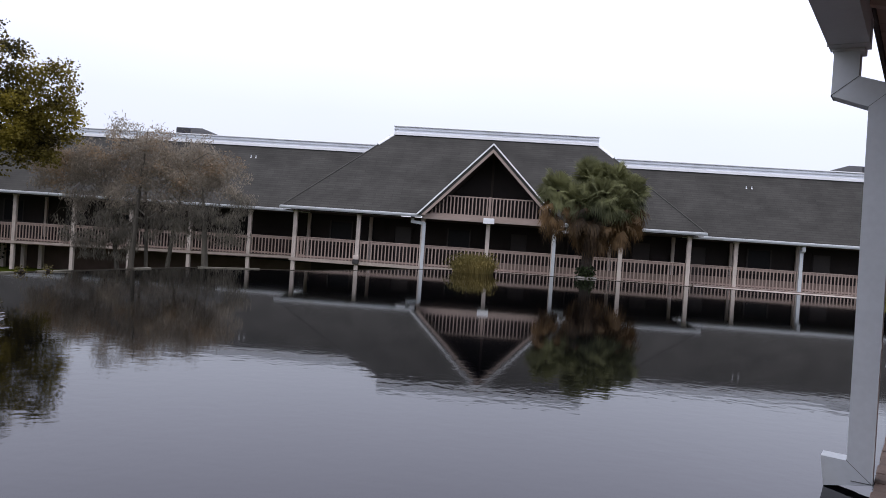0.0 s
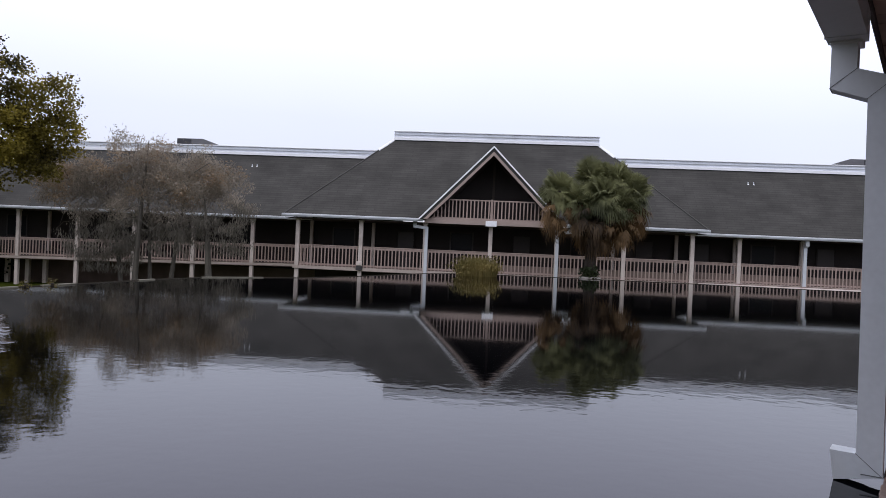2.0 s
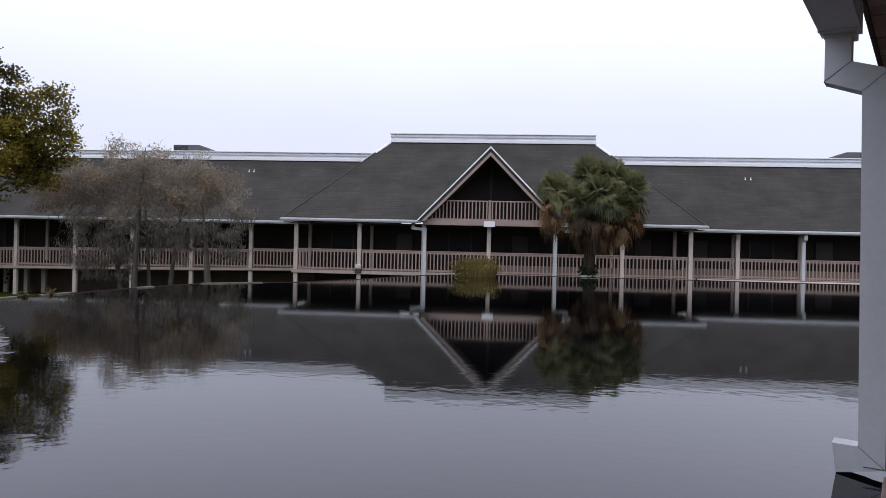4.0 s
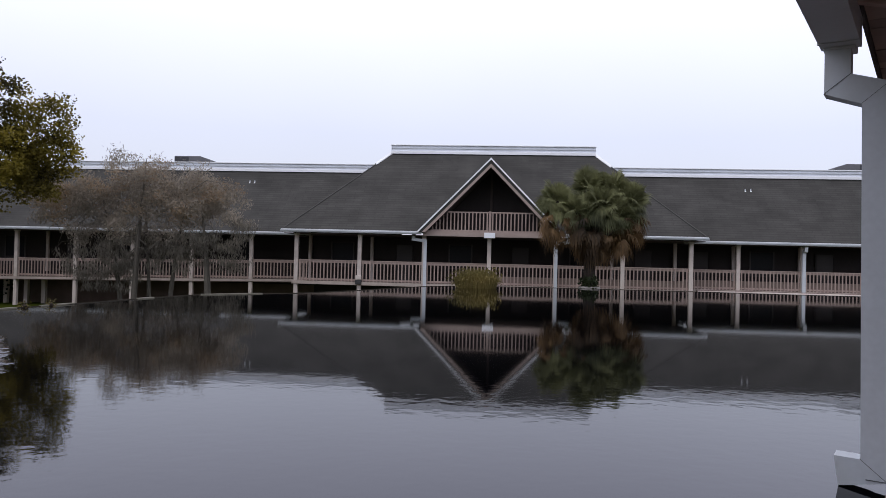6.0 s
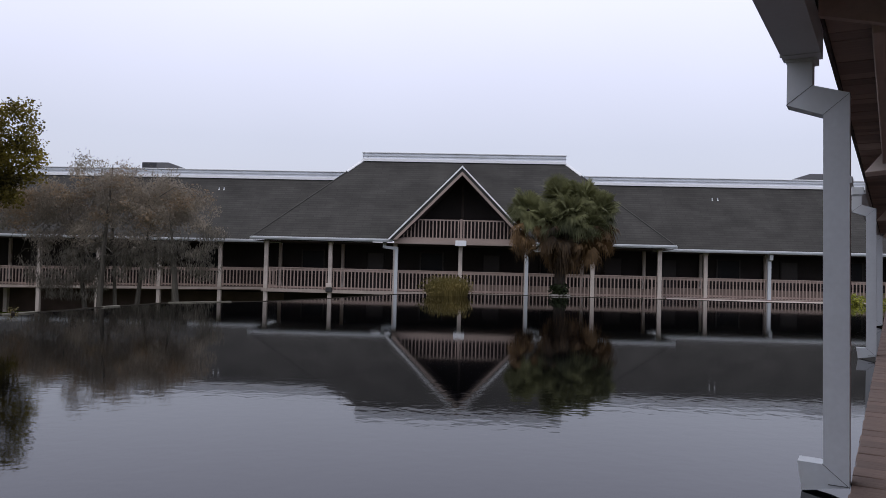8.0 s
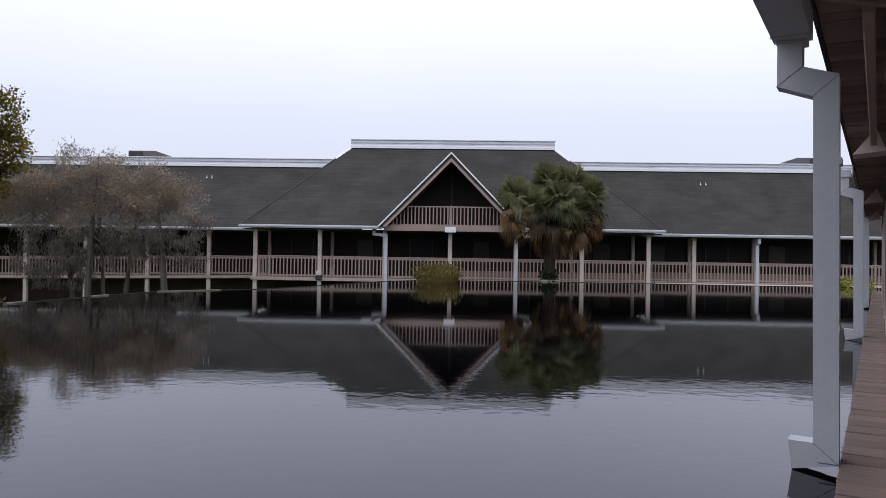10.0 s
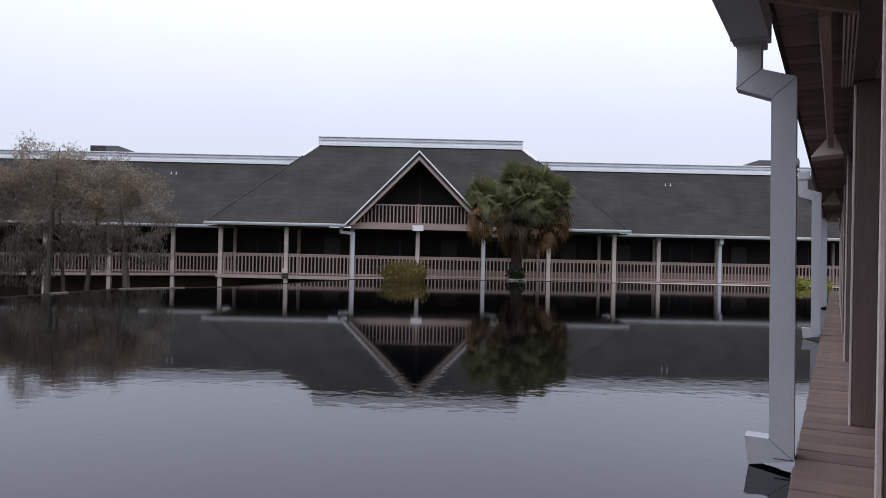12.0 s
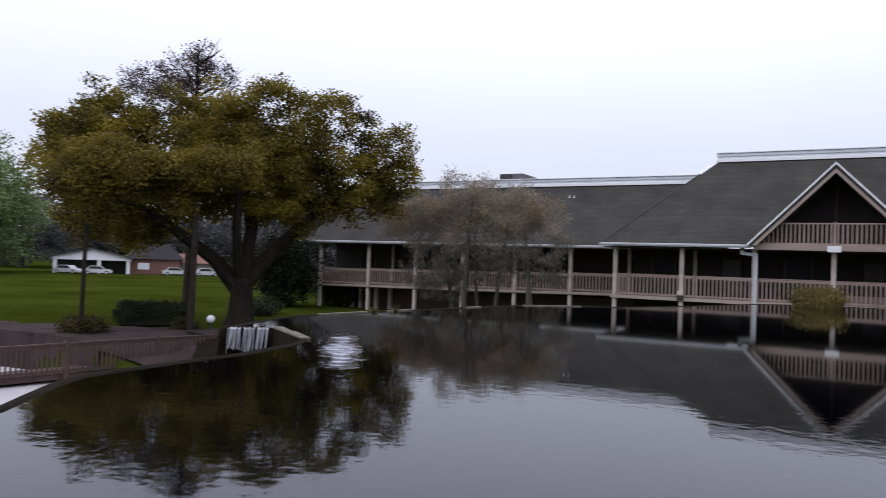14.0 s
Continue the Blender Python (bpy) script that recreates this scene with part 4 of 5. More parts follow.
bmesh.ops.create_cone(bm, cap_ends=True, segments=20, radius1=0.75, radius2=0.55, depth=0.7, matrix=Matrix.Translation((0, 0, -0.235)))
part("rim", bm, M_STONE, isl)
leaf_cloud("planting", [(0, -0.1, 0.36, 0.35, 0.35, 0.2)], 700, 0.13, M_HEDGE, isl, 31, shell=0.1)

# clump of reeds standing in the water
reed = empty("reed_clump", Matrix.Translation((-1.375, 29.4, WZ)) @ Matrix.Scale(0.86, 4))
tagged(reed, "olive and straw-coloured reed clump in the pond", "plant")
rng = random.Random(21)
v, f = [], []
for k in range(1500):
    a, q = rng.uniform(0, 6.283), rng.random() ** 0.5
    bx, by = math.cos(a) * q * 0.85, math.sin(a) * q * 0.7
    h = rng.uniform(0.5, 1.0) * (1.0 - 0.45 * q * q)
    ox, oy = bx * rng.uniform(0.05, 0.4), by * rng.uniform(0.05, 0.4)
    wx = rng.uniform(0.008, 0.016)
    i = len(v)
    v += [(bx - wx, by, -0.3), (bx + wx, by, -0.3), (bx + ox * 0.5 + wx, by + oy * 0.5, h * 0.7), (bx + ox + rng.uniform(-0.1, 0.1), by + oy, h), (bx + ox * 0.5 - wx, by + oy * 0.5, h * 0.7)]
    f.append((i, i + 1, i + 2, i + 3, i + 4))
mesh_ob("blade_mass", v, f, M_REED, reed)
leaf_cloud("leaves", [(0, 0, 0.42, 1.05, 0.8, 0.38)], 2200, 0.14, M_REED, reed, 23, shell=0.1, flat=1.6, asp=0.12, ragged=0.1)


def shrub(name, label, x, y, z, rx, ry, rz, cnt, size, material, seed, cat="shrub"):
    sh = empty(name, Matrix.Translation((x, y, z)))
    tagged(sh, label, cat)
    bm = bmesh.new()
    tube(bm, [(0, 0, -0.15), (0.02, 0, rz * 0.6), (0, 0.02, rz * 1.2)], [0.08, 0.06, 0.02], 6)
    part("stem", bm, M_BARK, sh)
    leaf_cloud("foliage", [(0, 0, rz, rx, ry, rz)], cnt, size, material, sh, seed, shell=0.35, scatter=2.0)
    return sh


shrub("yellow_shrub", "yellow-green flowering shrub at the walkway edge", 15.2, 31.5, WZ, 0.4, 0.4, 0.14, 600, 0.09, M_YEL, 41)
shrub("yellow_shrub", "yellow-green flowering shrub at the walkway edge", 16.1, 31.6, WZ, 0.3, 0.35, 0.16, 450, 0.09, M_YEL, 42)
shrub("yellow_tuft", "small yellow tuft on the pond bank", -9.1, 13.3, WZ + 0.01, 0.07, 0.07, 0.04, 70, 0.03, M_REED, 43, "plant")
shrub("yellow_tuft", "small yellow tuft on the pond bank", -9.0, 13.95, WZ + 0.01, 0.07, 0.06, 0.035, 70, 0.03, M_REED, 44, "plant")
shrub("dark_shrub", "tall dark evergreen shrub by the building end", -33.3, 38.3, -2.0, 2.1, 2.0, 2.6, 16000, 0.14, M_DARKLEAF, 45)
shrub("dark_shrub", "tall dark evergreen shrub by the building end", -32.0, 42.6, -2.0, 1.8, 1.2, 1.15, 9000, 0.14, M_DARKLEAF, 46)
shrub("low_shrub", "low green shrub on the lawn", -29.6, 32.2, -2.0, 1.2, 1.0, 0.45, 4000, 0.08, M_HEDGE, 47)
shrub("low_shrub", "low green shrub on the lawn", -28.3, 30.5, -2.0, 0.9, 0.9, 0.4, 3500, 0.08, M_HEDGE, 48)
shrub("low_shrub", "brownish low shrub at a tree foot", -26.6, 18.9, -2.2, 0.9, 0.9, 0.45, 5200, 0.07, M_BROWNLEAF, 49)
shrub("low_shrub", "brownish low shrub at a tree foot", -24.9, 22.4, -2.2, 0.5, 0.5, 0.36, 2600, 0.07, M_BROWNLEAF, 50)

# clipped hedge
hed = empty("hedge", Matrix.Translation((-27.64, 23.1, -2.0)) @ pose(0, 0, 0, 0, 0, 50))
tagged(hed, "dark green clipped box hedge on the lawn", "hedge")
cc = [(xx, 0, 0.55, 0.42, 0.55, 0.55) for xx in np.linspace(-1.15, 1.15, 7)]
box("core", -1.35, 1.35, -0.45, 0.45, -0.1, 0.95, M_DARKLEAF, hed, 0.2)
leaf_cloud("foliage", cc, 20000, 0.06, M_HEDGE, hed, 52, shell=0.8, scatter=1.6)


def lawn_tree(name, label, x, y, z, h, r, crown=None, seed=1, bark=None):
    t2 = empty(name, Matrix.Translation((x, y, z)))
    tagged(t2, label, "tree")
    bm = bmesh.new()
    tube(bm, [(0, 0, -0.2), (0, 0, 0.3), (0.05, 0, h * 0.5), (0.1, 0, h)], [r * 1.5, r, r * 0.9, r * 0.75], 10)
    part("trunk", bm, bark or M_BARK, t2)
    if crown:
        leaf_cloud("crown", crown, 22000, 0.118, M_OAKB, t2, seed, shell=0.1, scatter=3.3, per=420, ragged=0.22)
    return t2


lawn_tree("slender_tree", "slender tree with thin dark trunk on the lawn", -26.2, 18.5, -2.15, 5.0, 0.09, [(0, 0, 5.6, 1.2, 1.2, 0.9), (-0.2, -0.2, 4.7, 0.85, 0.85, 0.7), (0.0, 0.1, 6.4, 1.1, 1.1, 0.9), (0.6, 0.7, 6.9, 1.2, 1.2, 0.9)], 61)
lawn_tree("straight_tree", "straight grey tree trunk on the lawn", -24.45, 22.3, -2.1, 5.6, 0.15, [(0, 0, 6.2, 1.0, 1.0, 0.8), (0.5, 0.6, 7.2, 1.6, 1.6, 0.9), (-0.9, -0.8, 6.8, 1.3, 1.3, 0.8), (-1.4, -1.3, 6.2, 0.9, 0.9, 0.6)], 62, M_PALMBARK)
# purple-grey bare treetop behind the oak
top = empty("bare_tree", Matrix.Translation((-34.2, 31.0, -1.75)))
tagged(top, "tall bare purple-grey tree behind the oak", "tree")
bm = bmesh.new()
tube(bm, [(0, 0, -0.2), (0.1, 0, 6), (-0.1, 0.1, 12), (0, 0, 15.4)], [0.35, 0.28, 0.14, 0.03], 8)
part("trunk", bm, M_BARK, top)
rng = random.Random(71)
for k in range(26):
    a, z0 = rng.uniform(0, 6.283), rng.uniform(10, 14.8)
    ln = (16.4 - z0) * rng.uniform(0.4, 0.8)
    bm = bmesh.new()
    tube(bm, [(0, 0, z0), (math.cos(a) * ln * 0.5, math.sin(a) * ln * 0.5, z0 + ln * 0.3), (math.cos(a) * ln, math.sin(a) * ln, z0 + ln * 0.75)], [0.06, 0.04, 0.012], 5)
    part("branch", bm, M_BARK, top)
leaf_cloud("twig_mass", [(0.1, 0.1, 14.5, 0.9, 0.9, 0.9), (0.7, 0.8, 13.5, 1.1, 1.1, 1.1), (-0.7, -0.8, 13.3, 1.3, 1.3, 0.9), (-2.0, -2.2, 12.9, 1.2, 1.2, 0.8), (-1.0, -1.0, 12.3, 1.8, 1.8, 0.9)], 8500, 0.16, M_PURPLE, top, 72, shell=0.1, scatter=1.6, per=34, asp=0.2, ragged=0.12)


# ---- far trees, greyed by distance haze mixed into the leaf colours ----
def far_tree(x, y, z, blobs, material, cnt, size, seed, label):
    t3 = empty("far_tree", Matrix.Translation((x, y, z)))
    tagged(t3, label, "tree", "far trees")
    bm = bmesh.new()
    tube(bm, [(0, 0, -0.5), (0, 0, 4), (0.3, 0, 9)], [0.6, 0.45, 0.2], 7)
    part("trunk", bm, M_MOSSBARK, t3)
    leaf_cloud("crown", blobs, cnt, size, material, t3, seed, shell=0.2, scatter=2.5, per=90)


def az(deg, r):
    return -math.sin(radians(deg)) * r, math.cos(radians(deg)) * r


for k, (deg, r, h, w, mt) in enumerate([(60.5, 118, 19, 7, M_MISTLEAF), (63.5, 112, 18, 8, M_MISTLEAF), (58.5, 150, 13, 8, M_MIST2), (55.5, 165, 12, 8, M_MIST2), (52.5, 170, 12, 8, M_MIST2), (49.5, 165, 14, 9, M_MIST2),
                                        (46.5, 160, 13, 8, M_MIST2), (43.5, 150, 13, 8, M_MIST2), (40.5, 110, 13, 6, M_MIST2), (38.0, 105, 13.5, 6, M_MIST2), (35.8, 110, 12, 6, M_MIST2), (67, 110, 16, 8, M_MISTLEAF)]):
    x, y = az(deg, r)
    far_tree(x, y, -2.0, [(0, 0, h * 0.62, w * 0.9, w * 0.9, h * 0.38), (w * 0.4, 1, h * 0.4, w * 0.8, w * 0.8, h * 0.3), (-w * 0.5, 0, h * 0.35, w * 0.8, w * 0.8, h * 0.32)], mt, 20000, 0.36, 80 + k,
             "grey-green tree far beyond the lawn, haze in its leaf colour")

# ---- house with carport beyond the lawn ----
hs = empty("bungalow", Matrix.Translation((-97.3, 70.2, -2.05)) @ pose(0, 0, 0, 0, 0, 54))
tagged(hs, "white-gabled bungalow with open carport and brick wall", "house")
for xx in (-4.8, 0.9, 4.8):
    box("carport_post", xx - 0.25, xx + 0.25, -0.25, 0.25, 0, 2.0, M_WHITE, hs)
box("fascia", -5.2, 5.2, -0.35, -0.05, 2.0, 2.45, M_WHITE, hs)
bm = bmesh.new()
prism(bm, [(-5.2, 2.45), (5.2, 2.45), (0, 3.6)], -0.3, 0.0)
part("gable_wall", bm, M_WHITE, hs)
slab("roof_slope", [(-5.6, -0.8, 2.45), (0, -0.8, 3.75), (0, 9, 3.75), (-5.6, 9, 2.45)], 0.2, M_FARROOF, hs)
slab("roof_slope", [(5.6, -0.8, 2.45), (0, -0.8, 3.75), (0, 9, 3.75), (5.6, 9, 2.45)], 0.2, M_FARROOF, hs)
box("carport_back", -5, 5, 6, 6.3, 0, 2.4, M_CARDARK, hs)
box("brick_wall", 5.0, 12.2, 1.5, 9, 0, 2.35, M_BRICK, hs)
bm = bmesh.new()
prism(bm, [(4.4, 2.4), (12.8, 2.4), (10.5, 4.7), (6.5, 4.7)], 0.9, 9)
part("main_roof", bm, M_FARROOF, hs)
box("window", 6.2, 7.8, 1.44, 1.5, 0.8, 1.8, M_WHITE, hs)
box("chimney", 6.0, 6.7, 4, 4.7, 4.0, 5.3, M_WHITE, hs)
box("annex_wall", 12.21, 18.0, 3.0, 9, 0, 1.9, M_STONE, hs)
slab("annex_roof", [(12.25, 2.4, 1.95), (18.4, 2.4, 1.95), (18.4, 6, 3.4), (12.25, 6, 3.4)], 0.15, M_BRICK, hs)


def car(x, y, z, rz2, label):
    cr2 = empty("car", Matrix.Translation((x, y, z)) @ pose(0, 0, 0, 0, 0, rz2) @ Matrix.Scale(0.86, 4))
    tagged(cr2, label, "car", "parked cars")
    bm = bmesh.new()
    prism(bm, [(-2.2, 0.3), (2.2, 0.3), (2.25, 0.65), (1.9, 0.85), (1.1, 0.92), (0.5, 1.4), (-1.1, 1.42), (-1.7, 0.95), (-2.2, 0.85)], -0.85, 0.85)
    part("body", bm, M_CARPAINT, cr2)
    for yy in (-0.87, 0.852):
        bm = bmesh.new()
        prism(bm, [(-1.5, 0.95), (0.95, 0.95), (0.45, 1.33), (-1.05, 1.35)], yy, yy + 0.018)
        part("side_window", bm, M_CARDARK, cr2)
    for xx in (-1.4, 1.4):
        for yy in (-0.8, 0.8):
            bm = bmesh.new()
            bmesh.ops.create_cone(bm, cap_ends=True, segments=14, radius1=0.32, radius2=0.32, depth=0.2, matrix=Matrix.Translation((xx, yy, 0.32)) @ Matrix.Rotation(radians(90), 4, "X"))
            wh = part("wheel", bm, M_RUBBER, cr2)
            bm = bmesh.new()
            bmesh.ops.create_cone(bm, cap_ends=True, segments=12, radius1=0.2, radius2=0.18, depth=0.215, matrix=Matrix.Translation((xx, yy, 0.32)) @ Matrix.Rotation(radians(90), 4, "X"))
            part("rim", bm, M_CARPAINT, wh, "silver wheel rim")


car(-97.5, 66.6, -2.05, 20, "white car parked in the carport")
car(-95.2, 69.6, -2.05, 50, "white car parked in the carport")
car(-91.2, 80.0, -2.05, 54, "silver car parked beside the bungalow")
car(-88.6, 83.8, -2.05, 54, "silver car parked beside the bungalow")

# ---- lower garden: stream, footbridge rail, waterfall, lamp ----
LOW = [(-34, 4), (-9, 4), (-9.9, 7.0), (-23.4, 16.8), (-27.5, 16.5), (-34, 14)]
lw = mesh_ob("pale_paving", [(x, y, -3.12) for x, y in LOW], [range(len(LOW))], M_PALE)
tagged(lw, "pale concrete paving below the pond bank", "paving", kind="structure")
fb = empty("boardwalk", Matrix.Translation((-23.2, 14.6, -2.6)))
tagged(fb, "brown wooden boardwalk beside the stream", "boardwalk")
path_pts = [(-24.5, 8.5), (-23.6, 12.6), (-23.1, 15.8), (-22.5, 19.0), (-21.95, 21.6)]
for (x0, y0), (x1, y1) in zip(path_pts, path_pts[1:]):
    L2 = math.hypot(x1 - x0, y1 - y0)
    m = Matrix.Translation((x0, y0, -2.80)) @ pose(0, 0, 0, 0, 0, math.degrees(math.atan2(y1 - y0, x1 - x0)))
    o = box("deck_section", 0, L2, -0.0, 1.3, -0.22, 0.0, M_FENCE, fb)
    o.matrix_world = m
    rl = railing(m, 0, L2 - 0.06, -0.06, -0.02, 1.0, "boardwalk railings", 0.16, M_FENCE, "dark brown wooden boardwalk railing with pickets")
    o = box("rail_post", -0.05, 0.05, -0.12, -0.02, -0.4, 1.08, M_FENCE, fb)
    o.matrix_world = m
v, f = [], []
NB = 40
for k in range(NB + 1):
    t4 = k / NB
    for q in range(15):
        off = -3.9 - 1.0 * min(1, max(0, (t4 - 0.4) / 0.2)) + q * (0.335 + 0.068 * min(1, max(0, (t4 - 0.4) / 0.2)) + 0.02 * math.sin(k * 0.9) + 0.012 * math.sin(k * 2.3))
        xx, yy = -32.0 + 9.0 * t4 - 0.51 * off, 18.2 + 4.9 * t4 + 0.86 * off
        v.append((xx, yy, ground_z(xx, yy) + 0.09))
for k in range(NB):
    for q in range(14):
        f.append((k * 15 + q, k * 15 + q + 1, k * 15 + q + 16, k * 15 + q + 15))
bed = mesh_ob("mulch_bed", v, f, M_MULCH)
tagged(bed, "purple-brown bark mulch bed beside the boardwalk", "mulch", kind="structure")
wf = empty("waterfall", Matrix.Translation((-8.06, 8.47, -0.135)) @ pose(0, 0, 0, 0, 0, 44) @ Matrix.Scale(0.38, 4))
tagged(wf, "small rock waterfall with white falling water", "waterfall")
rng = random.Random(91)
for k in range(9):
    bm = bmesh.new()
    bmesh.ops.create_icosphere(bm, subdivisions=2, radius=1)
    for vv in bm.verts:
        vv.co *= 1 + 0.22 * noise.noise(vv.co * 1.7 + Vector((k * 3, 0, 0)))
    bmesh.ops.transform(bm, matrix=Matrix.Translation((-0.85 + 0.22 * k, 0.25 + 0.1 * (k % 2), 0.35 + 0.2 * (k % 3 == 0))) @ Matrix.Diagonal((0.3, 0.3, 0.42, 1)), verts=bm.verts)
    part("rock", bm, M_SOIL, wf)
M_FOAM = mat("falling_water", (0.34, 0.355, 0.39), 0.3, 0.1, 3, 30, 0.2, stretch=(4, 4, 0.5))
for k in range(36):
    x = -0.75 + k * 0.042 + rng.uniform(-0.03, 0.03)
    if k in (11, 12, 13, 24, 25):
        continue
    bm = bmesh.new()
    w = rng.uniform(0.010, 0.030)
    sl, fl = rng.uniform(-0.14, 0.0), rng.uniform(-0.15, 0.12)
    prof = [(-0.06, 0.93 - rng.uniform(0, 0.06), 0), (-0.2, 0.84, 0.1), (-0.28, 0.3 + fl / 2, 0.6), (-0.3, fl, 1)]
    a = [bm.verts.new((x - w + sl * g, p, q)) for p, q, g in prof]
    c2 = [bm.verts.new((x + w * (1 - 0.6 * g) + sl * g, p, q)) for p, q, g in prof]
    for i in range(3):
        bm.faces.new((a[i], c2[i], c2[i + 1], a[i + 1]))
    part("water_strand", bm, M_FOAM, wf)
box("lip_stone", -0.9, 0.75, -0.08, 0.3, 0.82, 0.90, M_SOIL, wf, 0.02)
for k in range(6):
    t4 = (k + 0.5) / 6
    x, y = -6.55 - 1.22 * t4, 7.98 + 0.83 * t4
    cp = box("coping_stone", -0.122, 0.122, -0.06, 0.08, -0.16, 0.012 + 0.006 * (k % 3), M_EDGING, None, 0.012)
    cp.matrix_world = Matrix.Translation((x, y, WZ + 0.02)) @ pose(0, 0, 0, 0, 0, 145.5)
    tagged(cp, "weathered olive-grey coping stone beside the waterfall", "stone", "coping stones")


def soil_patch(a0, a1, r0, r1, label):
    """Bare soil on the lawn, tree shade in its dark colour: a sector of ground round the terrace, lying just above it.
    """
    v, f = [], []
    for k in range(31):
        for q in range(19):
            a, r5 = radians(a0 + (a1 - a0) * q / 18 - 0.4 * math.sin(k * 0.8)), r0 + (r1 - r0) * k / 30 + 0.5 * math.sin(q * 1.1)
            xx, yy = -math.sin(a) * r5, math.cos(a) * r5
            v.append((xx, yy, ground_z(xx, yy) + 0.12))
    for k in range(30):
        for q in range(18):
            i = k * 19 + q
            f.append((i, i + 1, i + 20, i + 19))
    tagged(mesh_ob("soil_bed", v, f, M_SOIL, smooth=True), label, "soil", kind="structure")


soil_patch(36.5, 47.5, 16.5, 32.0, "wet soil of the bank below the waterfall, shade in its dark colour")
soil_patch(29.5, 36.2, 29.0, 43.0, "bare soil by the building end, tree shade in its dark colour")
gl = empty("garden_lamp", Matrix.Translation((-23.85, 22.86, -2.2)))
tagged(gl, "white globe garden lamp on a short post", "lamp")
bm = bmesh.new()
bmesh.ops.create_cone(bm, cap_ends=True, segments=10, radius1=0.06, radius2=0.05, depth=0.65, matrix=Matrix.Translation((0, 0, 0.32)))
part("lamp_post", bm, M_BLACK, gl)
bm = bmesh.new()
bmesh.ops.create_uvsphere(bm, u_segments=16, v_segments=10, radius=0.17, matrix=Matrix.Translation((0, 0, 0.79)))
part("globe", bm, mat("opal_globe", (0.85, 0.85, 0.83), 0.25, 0.03, 2, 10, 0), gl)

# pale edging on the pond bank
for (x0, y0), (x1, y1) in (((-9.2, 11.6), (-9.07, 13.1)), ((-8.98, 13.7), (-8.87, 14.6)), ((-8.58, 16.7), (-8.5, 17.3)), ((-8.1, 19.15), (-6.9, 20.5))):
    L2 = math.hypot(x1 - x0, y1 - y0)
    o = box("edging_board", 0, L2, -0.04, 0.04, -0.1, 0.006, M_EDGING, None, 0.004)
    o.matrix_world = Matrix.Translation((x0 - 0.05, y0, WZ + 0.02)) @ pose(0, 0, 0, 0, 0, math.degrees(math.atan2(y1 - y0, x1 - x0)))
    tagged(o, "pale weathered edging board on the bank", "edging", "edging boards")

# ---- roof details of the far building ----
for x in (-22.45, 22.1):
    u = empty("rooftop_unit", Matrix.Translation((x, 48, 6.5)))
    tagged(u, "grey rooftop ventilation unit with sloped hood", "vent")
    bm = bmesh.new()
    s5 = 1 if x < 0 else -1
    prism(bm, [(0, 0), (s5 * 2.45, 0), (s5 * 2.45, 0.95), (s5 * 1.75, 1.2), (0, 1.2)][::s5], 0, 1.5)
    part("housing", bm, M_AC, u)
    bm = bmesh.new()
    add_box(bm, min(0, s5 * 0.95), max(0, s5 * 0.95), -0.03, -0.002, 0.85, 1.15)
    part("louvre", bm, M_CARDARK, u)
for x, y, z in ((-15.6, 43.77, 5.58), (13.2, 43.7, 5.52)):
    for dx in (-0.14, 0.16):
        vp = empty("roof_vent_pipe", Matrix.Translation((x + dx, y, z)) @ Matrix.Scale(0.6, 4))
        tagged(vp, "short white roof vent pipe", "vent", "roof vents")
        bm = bmesh.new()
        bmesh.ops.create_cone(bm, cap_ends=True, segments=10, radius1=0.05, radius2=0.05, depth=0.26, matrix=Matrix.Translation((0, 0, 0.08)))
        part("pipe", bm, M_GUT, vp)
        bm = bmesh.new()
        bmesh.ops.create_cone(bm, cap_ends=True, segments=10, radius1=0.12, radius2=0.07, depth=0.08, matrix=Matrix.Translation((0, -0.02, -0.03)))
        part("flashing", bm, M_WHITE, vp)
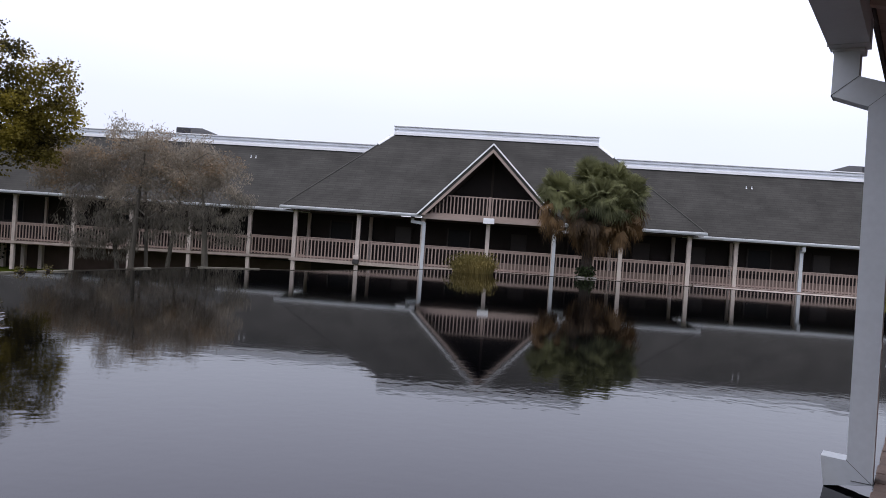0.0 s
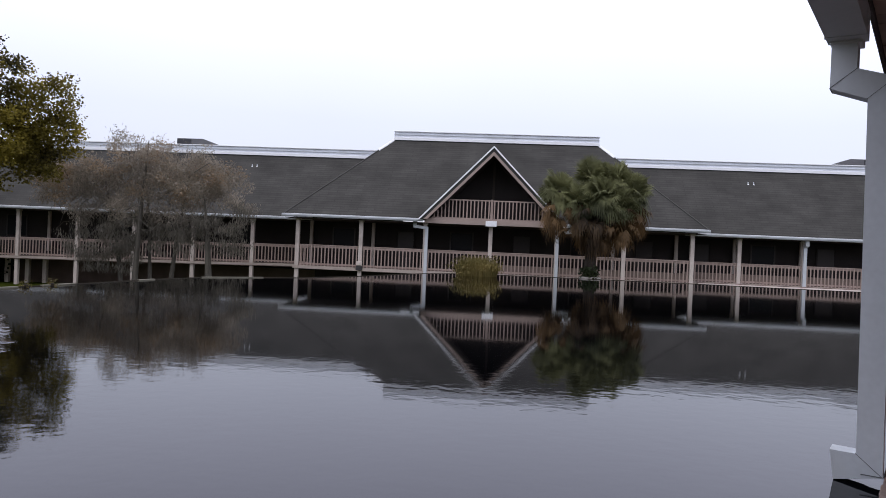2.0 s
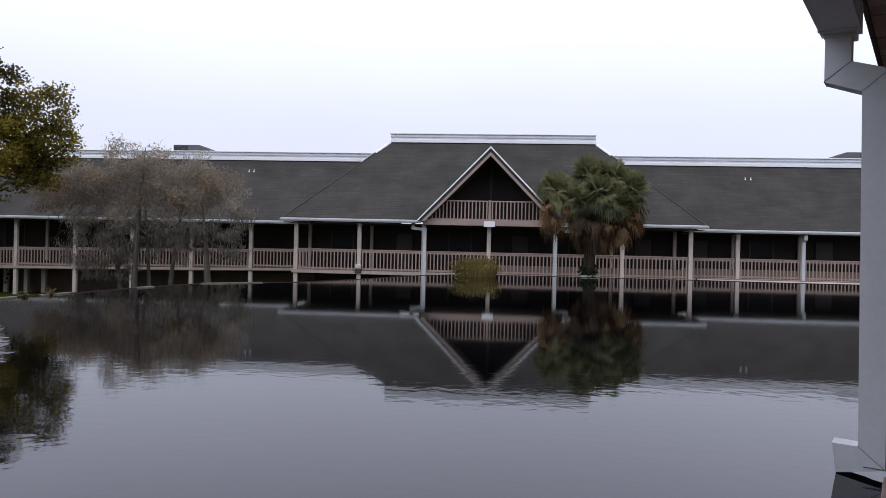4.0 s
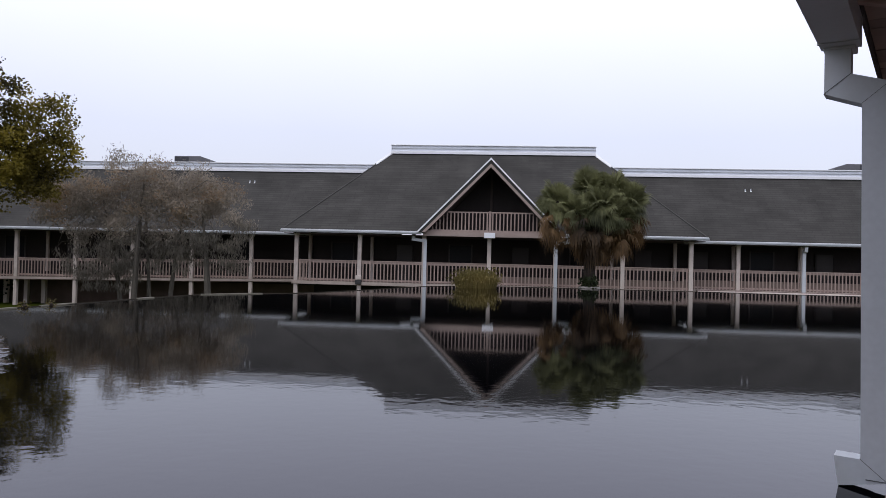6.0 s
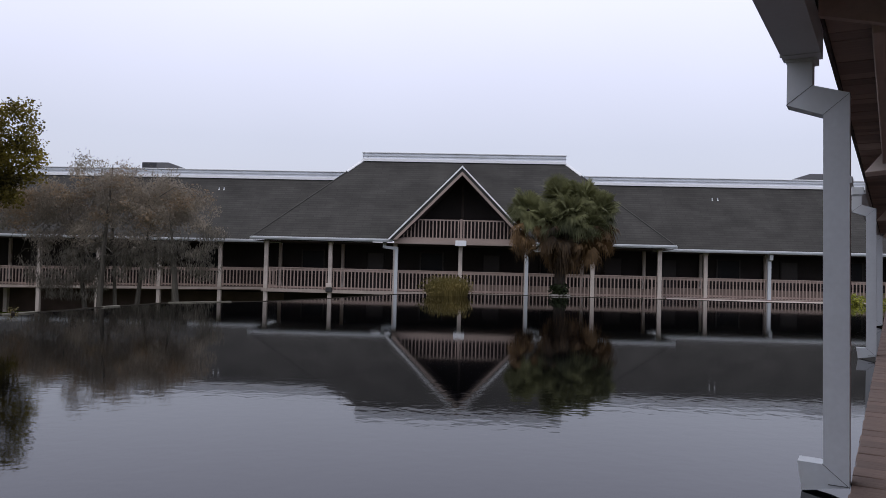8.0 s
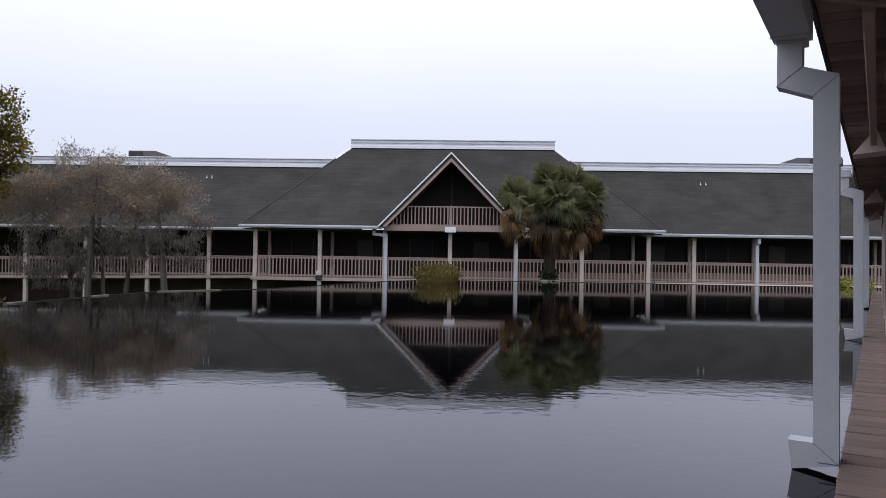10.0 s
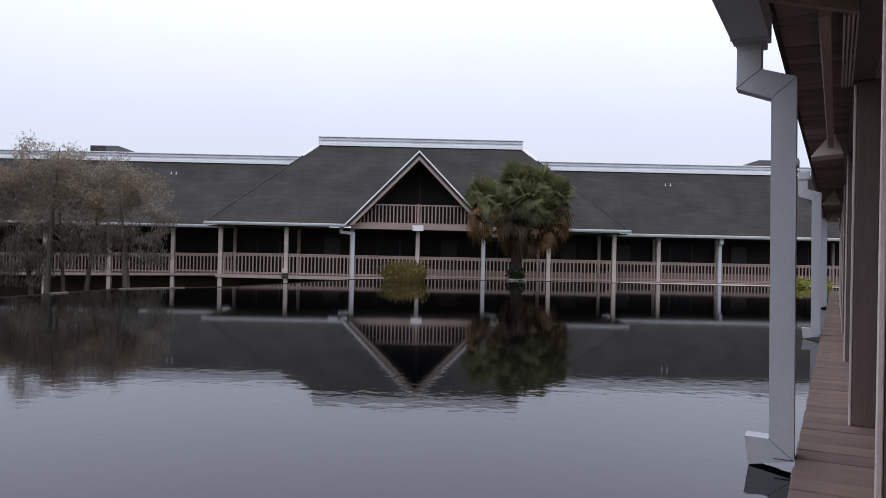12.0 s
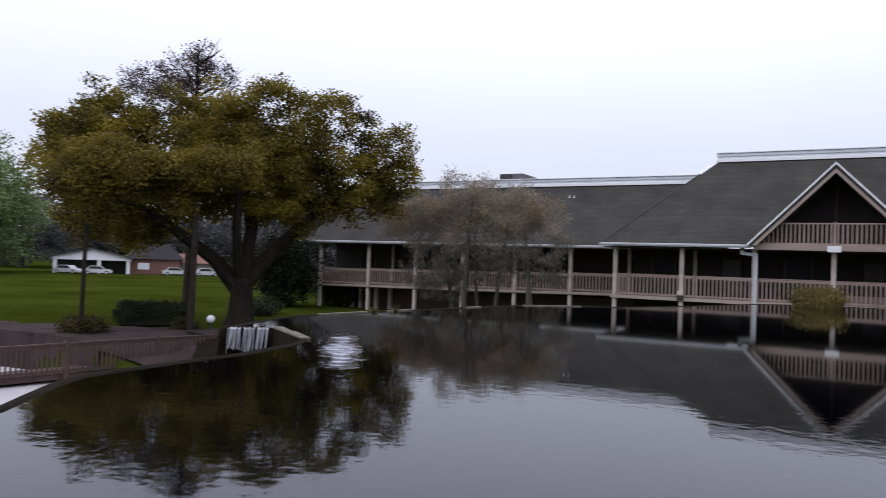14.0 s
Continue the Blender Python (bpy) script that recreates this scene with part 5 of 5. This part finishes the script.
# inner posts, doors and windows behind the galleries
for x in (-11.55, -7.95, 5.55, 8.98):
    post(ID, x, 42.4, -0.04, 2.46, 0.18, "inner posts", cap=False)
for x in (-28.2, -21.2, 12.4, 16.0, 22.8):
    post(ID, x, 43.45, -0.04, 2.38, 0.16, "inner posts", cap=False)
k = 0
for y, zs in ((42.6, [-9.7, -6.1, -2.9, 0.5, 3.9, 7.3]), (43.61, [-30.4, -26.6, -23.1, -19.7, -16.2, 10.6, 14.0, 17.4, 20.8, 24.3, 27.8])):
    for x in zs:
        if k % 2:
            dr = empty("gallery_door", Matrix.Translation((x, y, -0.03)))
            tagged(dr, "brown panelled door behind the gallery, darkened for its shade", "door", "gallery doors")
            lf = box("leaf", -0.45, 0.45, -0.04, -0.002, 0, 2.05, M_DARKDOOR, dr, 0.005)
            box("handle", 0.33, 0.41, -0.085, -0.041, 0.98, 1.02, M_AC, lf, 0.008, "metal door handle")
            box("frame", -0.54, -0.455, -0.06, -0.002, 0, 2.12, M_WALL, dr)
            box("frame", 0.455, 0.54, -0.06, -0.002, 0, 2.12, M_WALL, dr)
            box("handle", 0.34, 0.39, -0.09, -0.042, 0.95, 1.05, M_AC, dr)
        else:
            wd = empty("gallery_window", Matrix.Translation((x, y, 0.85)))
            tagged(wd, "dark window in the gallery wall", "window", "gallery windows")
            box("pane", -0.6, 0.6, -0.02, -0.002, 0, 1.2, M_PANE, wd)
            box("frame", -0.68, -0.602, -0.05, -0.002, -0.08, 1.28, M_DARKDOOR, wd)
            box("frame", 0.602, 0.68, -0.05, -0.002, -0.08, 1.28, M_DARKDOOR, wd)
            box("sill", -0.7, 0.7, -0.1, -0.002, -0.14, -0.082, M_DARKDOOR, wd)
        k += 1
# pale columns under the raised end of the left gallery
for x in (-31.5, -30.9, -30.2, -28.9, -27.8):
    post(ID, x, 42.6, -2.3, deck_z(x) - 0.17, 0.24, "under-deck columns", cap=False)
# lantern on a middle post
la = empty("post_lantern", Matrix.Translation((mid_posts[1], YM - 0.11, 0.05)))
tagged(la, "small dark lantern fixed to a gallery post", "lantern")
box("housing", -0.17, 0.17, -0.16, -0.062, -0.2, 0.04, M_BLACK, la, 0.03)
box("hood", -0.15, 0.15, -0.15, -0.002, 0.045, 0.27, M_POST, la, 0.02)

# foliage, twigs and blades that nobody could count
for ob in list(bpy.data.objects):
    if ob.name.split(".")[0] in ("planting", "blade_mass", "leaves", "foliage", "crown", "twig_mass", "moss", "hanging_moss"):
        tagged(ob, kind="stuff")
